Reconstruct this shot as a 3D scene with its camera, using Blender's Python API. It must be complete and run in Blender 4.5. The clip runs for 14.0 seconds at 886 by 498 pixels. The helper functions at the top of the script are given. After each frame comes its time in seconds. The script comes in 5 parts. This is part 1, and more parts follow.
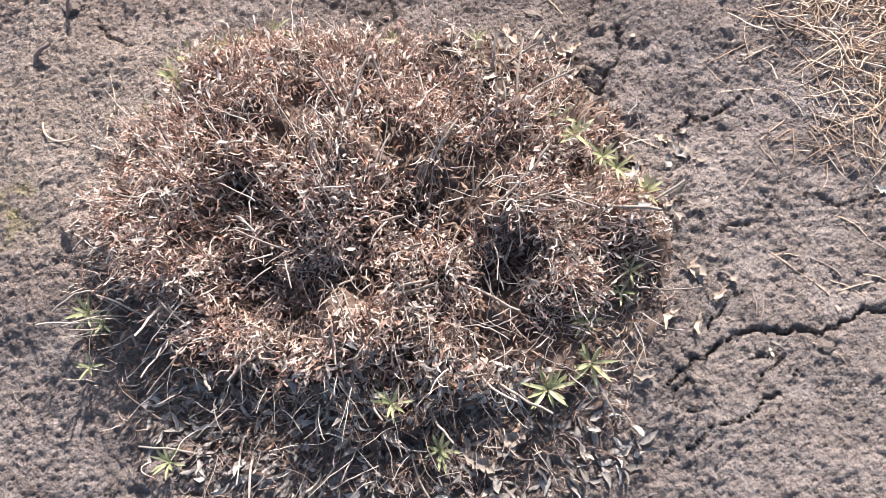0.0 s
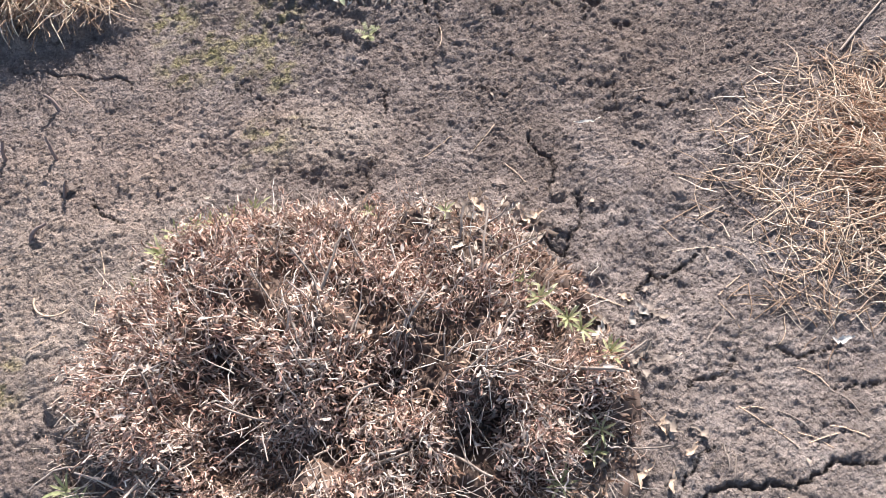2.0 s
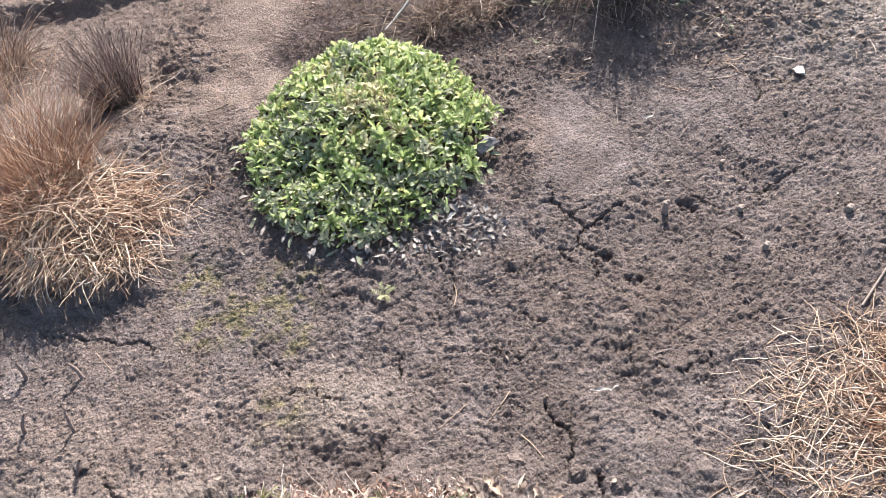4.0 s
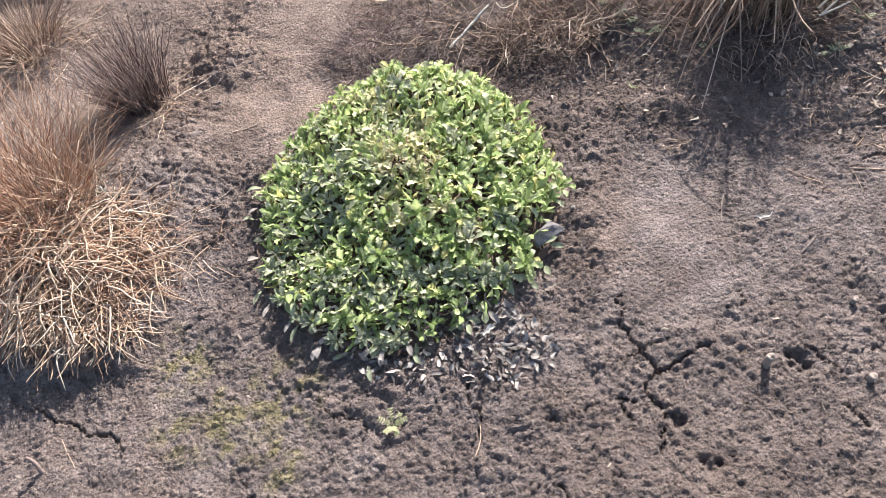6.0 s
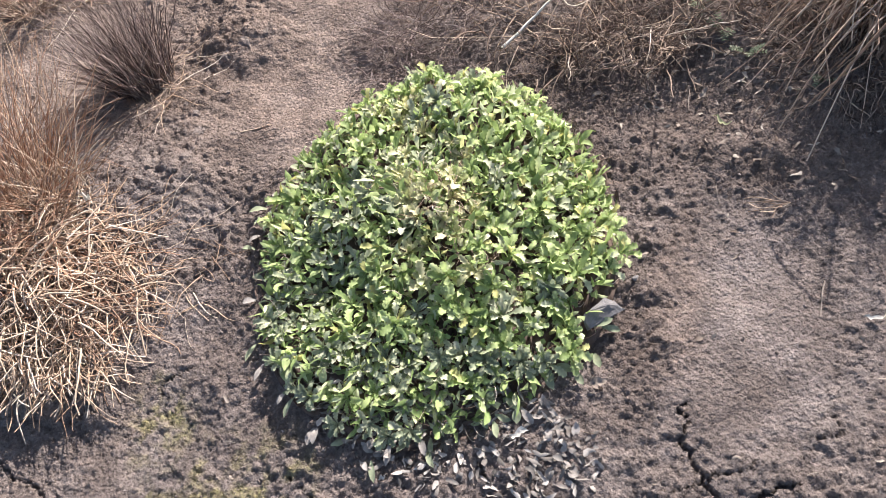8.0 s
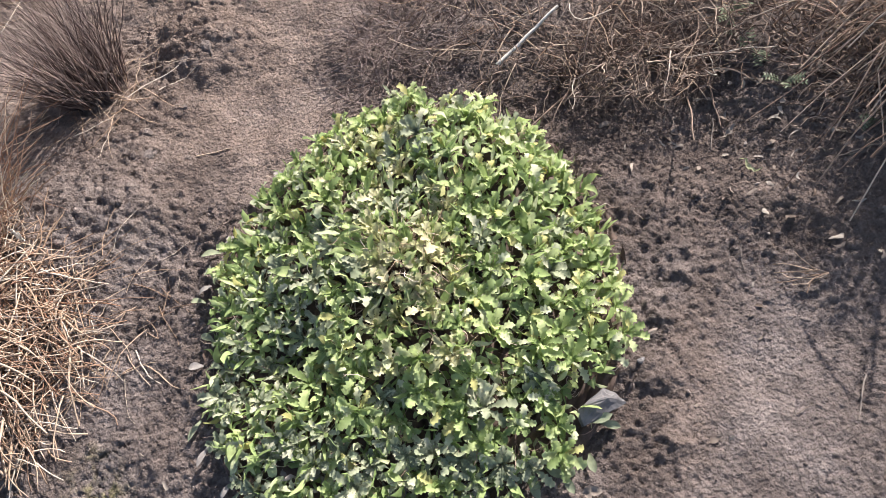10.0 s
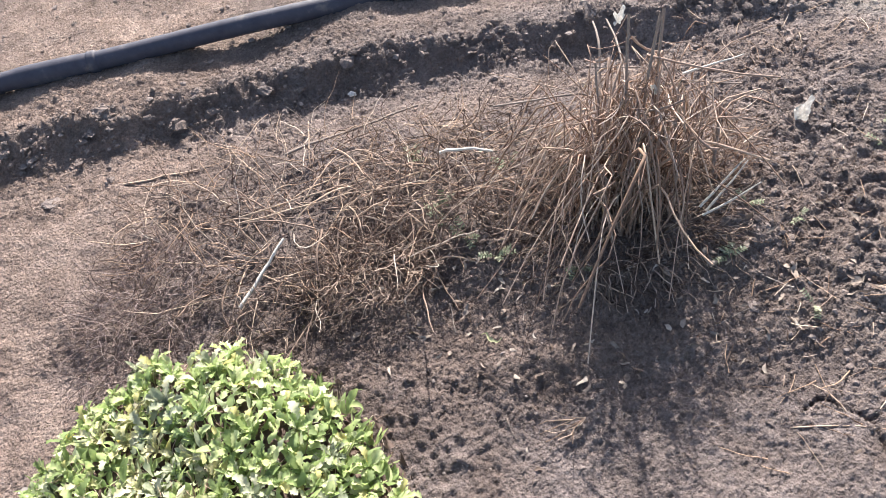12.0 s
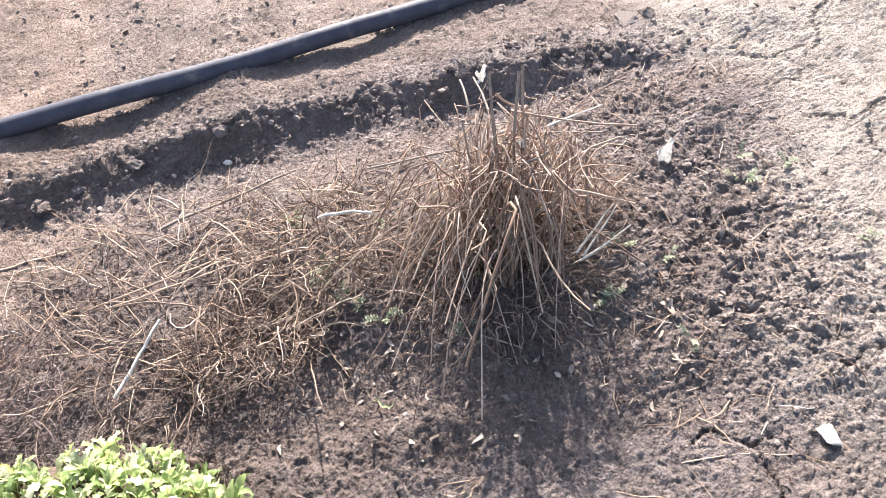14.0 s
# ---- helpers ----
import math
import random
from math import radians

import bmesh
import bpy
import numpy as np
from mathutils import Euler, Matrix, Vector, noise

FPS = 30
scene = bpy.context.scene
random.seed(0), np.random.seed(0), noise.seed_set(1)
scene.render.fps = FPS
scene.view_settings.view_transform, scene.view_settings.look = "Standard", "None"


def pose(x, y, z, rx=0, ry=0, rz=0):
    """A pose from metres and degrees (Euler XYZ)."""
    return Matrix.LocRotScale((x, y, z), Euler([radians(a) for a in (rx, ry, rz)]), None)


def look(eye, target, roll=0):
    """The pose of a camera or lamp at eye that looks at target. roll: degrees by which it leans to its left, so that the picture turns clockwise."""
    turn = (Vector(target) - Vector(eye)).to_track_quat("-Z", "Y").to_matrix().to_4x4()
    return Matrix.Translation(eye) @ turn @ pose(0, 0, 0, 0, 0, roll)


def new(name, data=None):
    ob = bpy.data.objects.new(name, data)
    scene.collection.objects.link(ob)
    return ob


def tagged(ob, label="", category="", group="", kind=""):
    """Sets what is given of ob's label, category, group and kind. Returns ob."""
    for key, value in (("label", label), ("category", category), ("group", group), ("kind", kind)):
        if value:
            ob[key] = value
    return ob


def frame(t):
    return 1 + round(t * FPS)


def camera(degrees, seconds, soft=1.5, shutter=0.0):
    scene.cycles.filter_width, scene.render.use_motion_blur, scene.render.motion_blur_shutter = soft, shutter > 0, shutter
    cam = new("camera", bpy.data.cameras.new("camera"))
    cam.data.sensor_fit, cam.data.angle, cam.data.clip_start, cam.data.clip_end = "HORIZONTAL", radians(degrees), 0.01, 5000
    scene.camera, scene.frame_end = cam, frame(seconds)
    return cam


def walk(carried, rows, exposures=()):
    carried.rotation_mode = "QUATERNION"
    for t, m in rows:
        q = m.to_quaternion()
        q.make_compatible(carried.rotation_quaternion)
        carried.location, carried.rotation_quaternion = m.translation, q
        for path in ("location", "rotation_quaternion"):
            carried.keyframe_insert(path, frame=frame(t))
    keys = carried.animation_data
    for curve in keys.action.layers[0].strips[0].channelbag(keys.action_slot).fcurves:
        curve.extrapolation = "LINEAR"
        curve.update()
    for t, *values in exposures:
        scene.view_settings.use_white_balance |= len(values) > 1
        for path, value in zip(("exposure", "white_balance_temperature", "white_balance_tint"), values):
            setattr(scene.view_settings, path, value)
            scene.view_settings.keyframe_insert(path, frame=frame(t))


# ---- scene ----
cam = camera(62.9, 14.0, 0.65)
PATH = [
    (0, (0.092, 0.064, 1.325), (-0.091, 0.653, -0.577), -15.4),
    (0.5, (0.114, 0.073, 1.335), (-0.033, 0.731, -0.548), -12.3),
    (1, (0.121, 0.083, 1.349), (-0.006, 0.813, -0.509), -10.7),
    (1.5, (0.128, 0.09, 1.369), (-0.01, 0.898, -0.455), -10.4),
    (2, (0.139, 0.104, 1.398), (-0.028, 1.026, -0.369), -10.8),
    (2.5, (0.156, 0.135, 1.433), (-0.039, 1.2, -0.249), -10.6),
    (3, (0.195, 0.182, 1.459), (-0.018, 1.324, -0.169), -11.5),
    (3.5, (0.225, 0.238, 1.501), (0.0, 1.459, -0.066), -12.1),
    (4, (0.21, 0.342, 1.521), (-0.043, 1.614, -0.003), -13.0),
    (4.2, (0.189, 0.387, 1.53), (-0.067, 1.659, 0.009), -13.2),
    (6.3, (0.289, 1.008, 1.455), (-0.268, 2.062, -0.151), -18.4),
    (6.5, (0.298, 1.033, 1.458), (-0.298, 2.076, -0.141), -18.9),
    (7, (0.275, 1.114, 1.419), (-0.327, 2.126, -0.197), -17.6),
    (7.2, (0.252, 1.163, 1.409), (-0.335, 2.152, -0.228), -17.4),
    (9.3, (0.109, 1.569, 1.276), (-0.431, 2.377, -0.472), -20.8),
    (9.5, (0.115, 1.593, 1.268), (-0.433, 2.388, -0.484), -20.8),
    (10, (0.133, 1.643, 1.262), (-0.428, 2.423, -0.492), -21.0),
    (10.5, (0.17, 1.686, 1.273), (-0.347, 2.556, -0.452), -20.7),
    (11, (0.213, 1.699, 1.284), (-0.115, 2.787, -0.361), -14.1),
    (11.5, (0.254, 1.71, 1.298), (0.04, 2.892, -0.301), -13.2),
    (12, (0.281, 1.72, 1.303), (0.163, 2.963, -0.26), -12.4),
    (12.5, (0.301, 1.732, 1.304), (0.299, 3.021, -0.225), -10.4),
    (13, (0.332, 1.738, 1.297), (0.421, 3.023, -0.233), -9.7),
    (13.5, (0.34, 1.745, 1.297), (0.486, 3.042, -0.219), -8.5),
    (14, (0.339, 1.744, 1.301), (0.492, 3.051, -0.205), -7.9),
]
walk(cam, [(t, look(eye, target, roll)) for t, eye, target, roll in PATH], [(0, 1.48), (2, 1.38), (4, 1.44), (6.5, 1.41), (9.5, 1.14), (10.5, 1.02), (11, 1.18), (12, 1.5), (13, 1.94), (14, 1.94)])

# ---- world and sun ----
SUN_ELEVATION, SUN_BEARING = radians(32), radians(9)
world = bpy.data.worlds.new("sky")
scene.world = world
world.use_nodes = True
sky = world.node_tree.nodes.new("ShaderNodeTexSky")
sky.sky_type, sky.sun_disc = "NISHITA", False
sky.dust_density, sky.air_density, sky.ozone_density = 2.5, 1.0, 0.8
sky.sun_elevation, sky.sun_rotation = SUN_ELEVATION, SUN_BEARING
background = world.node_tree.nodes["Background"]
background.inputs["Strength"].default_value = 0.10
world.node_tree.links.new(sky.outputs["Color"], background.inputs["Color"])
sun_data = bpy.data.lights.new("sun", "SUN")
sun_data.energy, sun_data.angle, sun_data.color = 5.0, radians(0.8), (1.0, 0.945, 0.895)
sun = new("sun", sun_data)
sun.matrix_world = look((10 * math.sin(SUN_BEARING) * math.cos(SUN_ELEVATION), 10 * math.cos(SUN_BEARING) * math.cos(SUN_ELEVATION), 10 * math.sin(SUN_ELEVATION)), (0, 0, 0))

rng = np.random.default_rng(7)


# ---- numeric helpers ----
def lattice(ix, iy, seed):
    h = (ix.astype(np.int64) * 374761393 + iy.astype(np.int64) * 668265263 + seed * 974634777) & 0xFFFFFFFF
    h = ((h ^ (h >> 13)) * 1274126177) & 0xFFFFFFFF
    h = h ^ (h >> 16)
    return (h & 0xFFFFFF) / float(0xFFFFFF)


def smooth_noise(x, y, size, seed):
    x, y = np.asarray(x, float) / size, np.asarray(y, float) / size
    ix, iy = np.floor(x), np.floor(y)
    fx, fy = x - ix, y - iy
    fx, fy = fx * fx * (3 - 2 * fx), fy * fy * (3 - 2 * fy)
    a = lattice(ix, iy, seed) * (1 - fx) + lattice(ix + 1, iy, seed) * fx
    b = lattice(ix, iy + 1, seed) * (1 - fx) + lattice(ix + 1, iy + 1, seed) * fx
    return (a * (1 - fy) + b * fy) * 2 - 1


def fbm(x, y, size, octaves, seed):
    total, amp = 0, 1.0
    for o in range(octaves):
        total = total + amp * smooth_noise(x, y, size / 2.03 ** o, seed + 17 * o)
        amp *= 0.5
    return total


def cells(x, y, size, seed):
    """Distance to the nearest and the second nearest of scattered points, in cells."""
    x, y = np.asarray(x, float) / size, np.asarray(y, float) / size
    ix, iy = np.floor(x), np.floor(y)
    f1, f2 = np.full(x.shape, 9.0), np.full(x.shape, 9.0)
    for dx in (-1, 0, 1):
        for dy in (-1, 0, 1):
            px = ix + dx + lattice(ix + dx, iy + dy, seed)
            py = iy + dy + lattice(ix + dx, iy + dy, seed + 5)
            d = np.hypot(px - x, py - y)
            f2 = np.minimum(f2, np.maximum(f1, d))
            f1 = np.minimum(f1, d)
    return f1, f2


def step(a, b, v):
    v = np.clip((np.asarray(v, float) - a) / (b - a), 0, 1)
    return v * v * (3 - 2 * v)


def patch(x, y, cx, cy, rx, ry, soft=0.35, rough=0.18, seed=3):
    """1 inside an uneven ellipse, 0 outside."""
    d = np.hypot((x - cx) / rx, (y - cy) / ry) + rough * fbm(x, y, 0.12, 2, seed)
    return 1 - step(1 - soft, 1 + soft, d)


def scarp_line(x):
    return 3.42 + 0.045 * x + 0.02 * np.sin(2.3 * x + 0.5) - 0.22 * np.clip(-0.8 - x, 0, 2)


def billow(x, y, size, seed):
    """Rounded lumps between sharp creases, 0 to 1."""
    return np.abs(smooth_noise(x, y, size, seed) + 0.5 * smooth_noise(x, y, size * 0.47, seed + 3)) / 1.1


def smooth_mask(x, y):
    s = np.maximum.reduce([0.8 * patch(x, y, 0.36, 2.0, 0.15, 0.24, seed=11), 0.85 * patch(x, y, -0.80, 2.42, 0.2, 0.2, seed=12), 0.85 * patch(x, y, -0.75, 2.84, 0.26, 0.22, seed=13),
                           0.5 * patch(x, y, 0.3, 2.5, 0.2, 0.08, seed=14), 0.4 * patch(x, y, 0.68, 2.15, 0.25, 0.12, seed=15), 0.7 * patch(x, y, -1.55, 2.5, 0.2, 0.15, seed=16)])
    far = step(0.1, 0.3, y - scarp_line(x)) * (0.05 + 0.45 * step(-0.2, 0.5, fbm(x, y, 0.3, 2, 18)))
    foot = 0.75 * np.exp(-((y - scarp_line(x) + 0.21) / 0.07) ** 2) * step(-1.0, -0.7, x) * (1 - step(0.2, 0.5, x))
    return np.clip(np.maximum(np.maximum(s, far), foot), 0, 1)


def surface_plan(x, y):
    """The lie of the soil: swells, lumps, the bank and the ledge."""
    x, y = np.asarray(x, float), np.asarray(y, float)
    sm = smooth_mask(x, y)
    h = 0.016 * fbm(x, y, 0.4, 3, 21) * (1 - 0.4 * sm) + 0.006 * fbm(x, y, 0.11, 2, 31)
    rough = (1 - 0.7 * sm) * (1 - 0.72 * step(1.2, 1.5, x) * step(2.3, 2.8, y)) * (0.75 + 0.25 * step(-0.5, 0.5, fbm(x, y, 0.3, 2, 41)))
    dug = patch(x, y, 1.08, 2.85, 0.3, 0.45, 0.4, 0.2, 70) + 0.8 * np.exp(-((y - scarp_line(x) + 0.02) / 0.08) ** 2) * (1 - step(1.2, 1.5, x)) + 0.7 * patch(x, y, -0.98, 2.6, 0.28, 0.24, 0.5, 0.3, 72) + 0.7 * patch(x, y, -1.06, 2.2, 0.15, 0.24, 0.5, 0.4, 81) + 0.5 * patch(x, y, -0.8, 2.15, 0.12, 0.16, 0.5, 0.4, 82) + 0.3 * patch(x, y, -0.75, 2.95, 0.4, 0.25, 0.5, 0.4, 74) + 0.8 * patch(x, y, -1.2, 1.5, 0.45, 0.09, 0.5, 0.3, 80)
    ring = patch(x, y, -0.18, 0.48, 0.58, 0.54, 0.12, 0.2, 77)
    dug = dug + 0.75 * ring + 0.18 * patch(x, y, 0.62, 1.36, 0.4, 0.13, 0.5, 0.3, 78) + 0.5 * patch(x, y, -0.28, 2.05, 0.52, 0.56, 0.15, 0.2, 79)
    dug = np.clip(dug + 0.28 * step(0.25, 0.85, fbm(x, y, 0.22, 3, 73)), 0, 1)
    wx, wy = x + 0.012 * fbm(x, y, 0.05, 2, 51), y + 0.012 * fbm(x, y, 0.05, 2, 52)
    h = h + rough * ((0.0022 + 0.017 * dug) * billow(wx, wy, 0.055, 53) + (0.003 + 0.0095 * dug) * billow(wx, wy, 0.026, 57) + 0.0085 * billow(x, y, 0.0145, 59) - 0.006)
    f1, f2 = cells(wx, wy, 0.075, 75)
    crust = 0.35 * step(1.15, 1.5, x) * step(2.2, 2.8, y) + 0.12 * patch(x, y, 0.7, 1.75, 0.35, 0.3, 0.5, 0.2, 76)
    h = h - 0.009 * np.clip(crust, 0, 1) * (1 - step(0.02, 0.12, f2 - f1))
    # the bank behind, with a ragged foot
    edge = scarp_line(x) + 0.03 * fbm(x, y, 0.14, 3, 61)
    fade = 1 - step(0.6, 1.4, x)
    h = h + 0.046 * step(-0.10, 0.035, y - edge) * (0.3 + 0.7 * fade) + 0.014 * np.exp(-((y - edge - 0.03) / 0.06) ** 2) * fade
    h = h - 0.006 * np.exp(-((y - edge + 0.1) / 0.08) ** 2) * fade
    # shelf under the straw tussock, ending in a small drop
    f = 1.53 + 0.03 * fbm(x, y, 0.1, 2, 63) + 0.25 * np.clip(x + 1.0, 0, 1) ** 2
    h = h + 0.056 * step(-0.035, 0.03, y - f + 0.03 * fbm(x, y, 0.05, 2, 171)) * (1 - step(-0.98, -0.8, x)) * step(-2.3, -1.6, x) * (1 - step(2.1, 2.5, y))
    # low swells under the two cushions and a spoil rim in front of the shrub
    h = h + 0.03 * patch(x, y, -0.2, 0.45, 0.62, 0.56, 0.3, 0.1, 64) + 0.02 * patch(x, y, -0.28, 2.03, 0.5, 0.5, 0.25, 0.1, 65)
    rim = 2.40 - 0.10 * (x - 0.5) ** 2 * np.sign(0.5 - x) + 0.03 * fbm(x, y, 0.18, 2, 66)
    h = h + 0.016 * step(-0.07, 0.05, y - rim) * step(0.12, 0.3, x) * (1 - step(1.0, 1.4, x)) * (1 - step(2.9, 3.2, y))
    h = h + 0.04 * patch(x, y, 0.55, 2.78, 0.32, 0.25, 0.5, 0.1, 67)
    h = h + 0.03 * patch(x, y, -1.02, 2.62, 0.12, 0.1, 0.5, 0.3, 68) + 0.02 * patch(x, y, -0.3, 1.13, 0.16, 0.1, 0.6, 0.2, 69)
    return h


def mesh_of(name, verts, faces, smooth=True):
    verts, faces = np.asarray(verts, np.float32), np.asarray(faces, np.int32)
    me = bpy.data.meshes.new(name)
    k = faces.shape[1]
    me.vertices.add(len(verts))
    me.vertices.foreach_set("co", verts.ravel())
    me.loops.add(faces.size)
    me.loops.foreach_set("vertex_index", faces.ravel())
    me.polygons.add(len(faces))
    me.polygons.foreach_set("loop_start", np.arange(len(faces), dtype=np.int32) * k)
    me.polygons.foreach_set("use_smooth", np.full(len(faces), smooth))
    me.update(calc_edges=True)
    return me


def thing(name, loc, label, category, group="", kind=""):
    ob = new(name)
    ob.location = loc
    ob.empty_display_size = 0.05
    return tagged(ob, label, category, group, kind)


def part(name, shape, material, parent, label="", kind="", smooth=True):
    """One mesh object under a thing; shape is (vertices in world places, faces)."""
    verts = np.asarray(shape[0], float).reshape(-1, 3) - np.array(parent.location)
    ob = new(name, mesh_of(name, verts, shape[1], smooth))
    ob.data.materials.append(material)
    ob.parent = parent
    return tagged(ob, label, kind=kind)


def single(name, shape, material, label, category, group="", kind="", origin=None, smooth=True):
    """A thing of one mesh, with its origin at its base."""
    verts = np.asarray(shape[0], float).reshape(-1, 3)
    if origin is None:
        origin = (*verts[:, :2].mean(0), verts[:, 2].min())
    ob = new(name, mesh_of(name, verts - np.array(origin), shape[1], smooth))
    ob.data.materials.append(material)
    ob.location = origin
    return tagged(ob, label, category, group, kind)


def unit(v):
    return v / np.maximum(np.linalg.norm(v, axis=-1, keepdims=True), 1e-9)


def tubes(paths, radius, sides=3):
    """Tapered round strands along paths (n, k, 3); radius (n, k)."""
    n, k, _ = paths.shape
    t = unit(np.gradient(paths, axis=1))
    ref = unit(rng.normal(size=(n, 1, 3)))
    u = unit(np.cross(t, ref))
    w = np.cross(t, u)
    a = np.arange(sides) * 2 * np.pi / sides
    ring = paths[:, :, None, :] + radius[:, :, None, None] * (np.cos(a)[None, None, :, None] * u[:, :, None, :] + np.sin(a)[None, None, :, None] * w[:, :, None, :])
    idx = np.arange(n * k * sides).reshape(n, k, sides)
    nxt = np.roll(idx, -1, axis=2)
    quads = np.stack([idx[:, :-1], nxt[:, :-1], nxt[:, 1:], idx[:, 1:]], -1).reshape(-1, 4)
    return ring.reshape(-1, 3), quads


def ribbons(paths, width, side, fold=0.25):
    """Thin folded blades along paths (n, k, 3); width (n, k), side (n, 3)."""
    n, k, _ = paths.shape
    t = unit(np.gradient(paths, axis=1))
    s = unit(np.cross(np.cross(t, side[:, None, :]), t) + 1e-6)
    up = np.cross(t, s)
    left = paths + s * width[:, :, None] + up * width[:, :, None] * fold
    right = paths - s * width[:, :, None] + up * width[:, :, None] * fold
    v = np.stack([left, paths, right], 2)
    idx = np.arange(n * k * 3).reshape(n, k, 3)
    quads = np.stack([idx[:, :-1, :-1], idx[:, :-1, 1:], idx[:, 1:, 1:], idx[:, 1:, :-1]], -1).reshape(-1, 4)
    return v.reshape(-1, 3), quads


def join(*shapes):
    verts, faces, base = [], [], 0
    for v, f in shapes:
        verts.append(v), faces.append(np.asarray(f) + base)
        base += len(v)
    return np.concatenate(verts), np.concatenate(faces)


def grow(base, heading, length, k, wobble=0.25, droop=0.0, curl=0.0, floor=None):
    """Paths that set out from base (n, 3) along heading, wander, droop and curl."""
    n = len(base)
    d = unit(heading.astype(float))
    axis = unit(rng.normal(size=(n, 3)))
    pts = [base]
    seg = (np.broadcast_to(length, (n,)) / (k - 1))[:, None]
    p = base
    for i in range(k - 1):
        p = p + d * seg
        if floor is not None:
            p = p.copy()
            p[:, 2] = np.maximum(p[:, 2], floor(p[:, 0], p[:, 1]) + 0.002)
        pts.append(p)
        d = unit(d + wobble * rng.normal(size=(n, 3)) / math.sqrt(k) + curl * np.cross(axis, d) + np.array((0, 0, -droop / k)))
    return np.stack(pts, 1)


def taper(n, k, r, tip=0.35, spread=0.3):
    r = np.broadcast_to(r, (n,)) * (1 + spread * rng.uniform(-1, 1, n))
    return r[:, None] * np.linspace(1, tip, k)[None, :]


def disc(n, cx, cy, rx, ry, power=0.5):
    a, r = rng.uniform(0, 2 * np.pi, n), rng.uniform(0, 1, n) ** power
    return cx + rx * r * np.cos(a), cy + ry * r * np.sin(a), a, r


# ---- materials ----
def material(name, build, rough=0.85):
    m = bpy.data.materials.new(name)
    m.use_nodes = True
    tree = m.node_tree
    bsdf = tree.nodes["Principled BSDF"]
    bsdf.inputs["Roughness"].default_value = rough
    bsdf.inputs["Specular IOR Level"].default_value = 0.3
    build(tree, bsdf)
    return m


def node(tree, kind, **settings):
    n = tree.nodes.new(kind)
    for key, value in settings.items():
        n.inputs[key.replace("_", " ")].default_value = value
    return n


def ramp(tree, source, stops):
    n = tree.nodes.new("ShaderNodeValToRGB")
    while len(n.color_ramp.elements) < len(stops):
        n.color_ramp.elements.new(0.5)
    for e, (pos, col) in zip(n.color_ramp.elements, stops):
        e.position, e.color = pos, (*col, 1)
    tree.links.new(source, n.inputs["Fac"])
    return n.outputs["Color"]


def mixed(tree, fac, a, b, mode="MIX"):
    n = tree.nodes.new("ShaderNodeMix")
    n.data_type, n.blend_type = "RGBA", mode
    for socket, value in ((n.inputs[0], fac), (n.inputs[6], a), (n.inputs[7], b)):
        if isinstance(value, (int, float)):
            socket.default_value = value
        elif isinstance(value, tuple):
            socket.default_value = (*value, 1)
        else:
            tree.links.new(value, socket)
    return n.outputs[2]


def spot(tree, scale, detail=4, rough=0.6):
    c = tree.nodes.new("ShaderNodeTexCoord")
    n = node(tree, "ShaderNodeTexNoise", Scale=scale, Detail=detail, Roughness=rough)
    tree.links.new(c.outputs["Object"], n.inputs["Vector"])
    return n.outputs["Fac"]


def grains(tree, scale):
    """Rounded crumbs of one size, packed together."""
    c, warp = tree.nodes.new("ShaderNodeTexCoord"), node(tree, "ShaderNodeTexNoise", Scale=scale * 0.6, Detail=2)
    tree.links.new(c.outputs["Object"], warp.inputs["Vector"])
    shift = tree.nodes.new("ShaderNodeVectorMath")
    shift.operation = "MULTIPLY_ADD"
    shift.inputs[1].default_value = (0.9 / scale,) * 3
    tree.links.new(warp.outputs["Color"], shift.inputs[0])
    tree.links.new(c.outputs["Object"], shift.inputs[2])
    n = node(tree, "ShaderNodeTexVoronoi", Scale=scale, Randomness=1.0)
    tree.links.new(shift.outputs["Vector"], n.inputs["Vector"])
    turn = node(tree, "ShaderNodeMapRange", From_Min=0.0, From_Max=0.8, To_Min=1.0, To_Max=0.0)
    tree.links.new(n.outputs["Distance"], turn.inputs["Value"])
    return turn.outputs["Result"]


def relief(tree, bsdf, fac, strength, distance):
    b = node(tree, "ShaderNodeBump", Strength=strength, Distance=distance)
    tree.links.new(fac, b.inputs["Height"])
    old = bsdf.inputs["Normal"]
    if old.is_linked:
        tree.links.new(old.links[0].from_socket, b.inputs["Normal"])
    tree.links.new(b.outputs["Normal"], old)
    return b


def strand_material(name, stops, rough=0.8, glow=0.0, fine=160):
    """Dry or green strands, each of its own tint; glow: light let through thin tissue."""
    def build(tree, bsdf):
        g = tree.nodes.new("ShaderNodeNewGeometry")
        col = ramp(tree, g.outputs["Random Per Island"], stops)
        col = mixed(tree, 0.55, col, ramp(tree, spot(tree, fine), [(0.3, (0.35, 0.33, 0.32)), (0.7, (1, 1, 1))]), "MULTIPLY")
        tree.links.new(col, bsdf.inputs["Base Color"])
        relief(tree, bsdf, spot(tree, fine * 3), 0.4, 0.001)
        if glow:
            tr = tree.nodes.new("ShaderNodeBsdfTranslucent")
            mix = tree.nodes.new("ShaderNodeMixShader")
            mix.inputs[0].default_value = glow
            tree.links.new(col, tr.inputs["Color"])
            tree.links.new(bsdf.outputs[0], mix.inputs[1])
            tree.links.new(tr.outputs[0], mix.inputs[2])
            tree.links.new(mix.outputs[0], tree.nodes["Material Output"].inputs["Surface"])
    return material(name, build, rough)


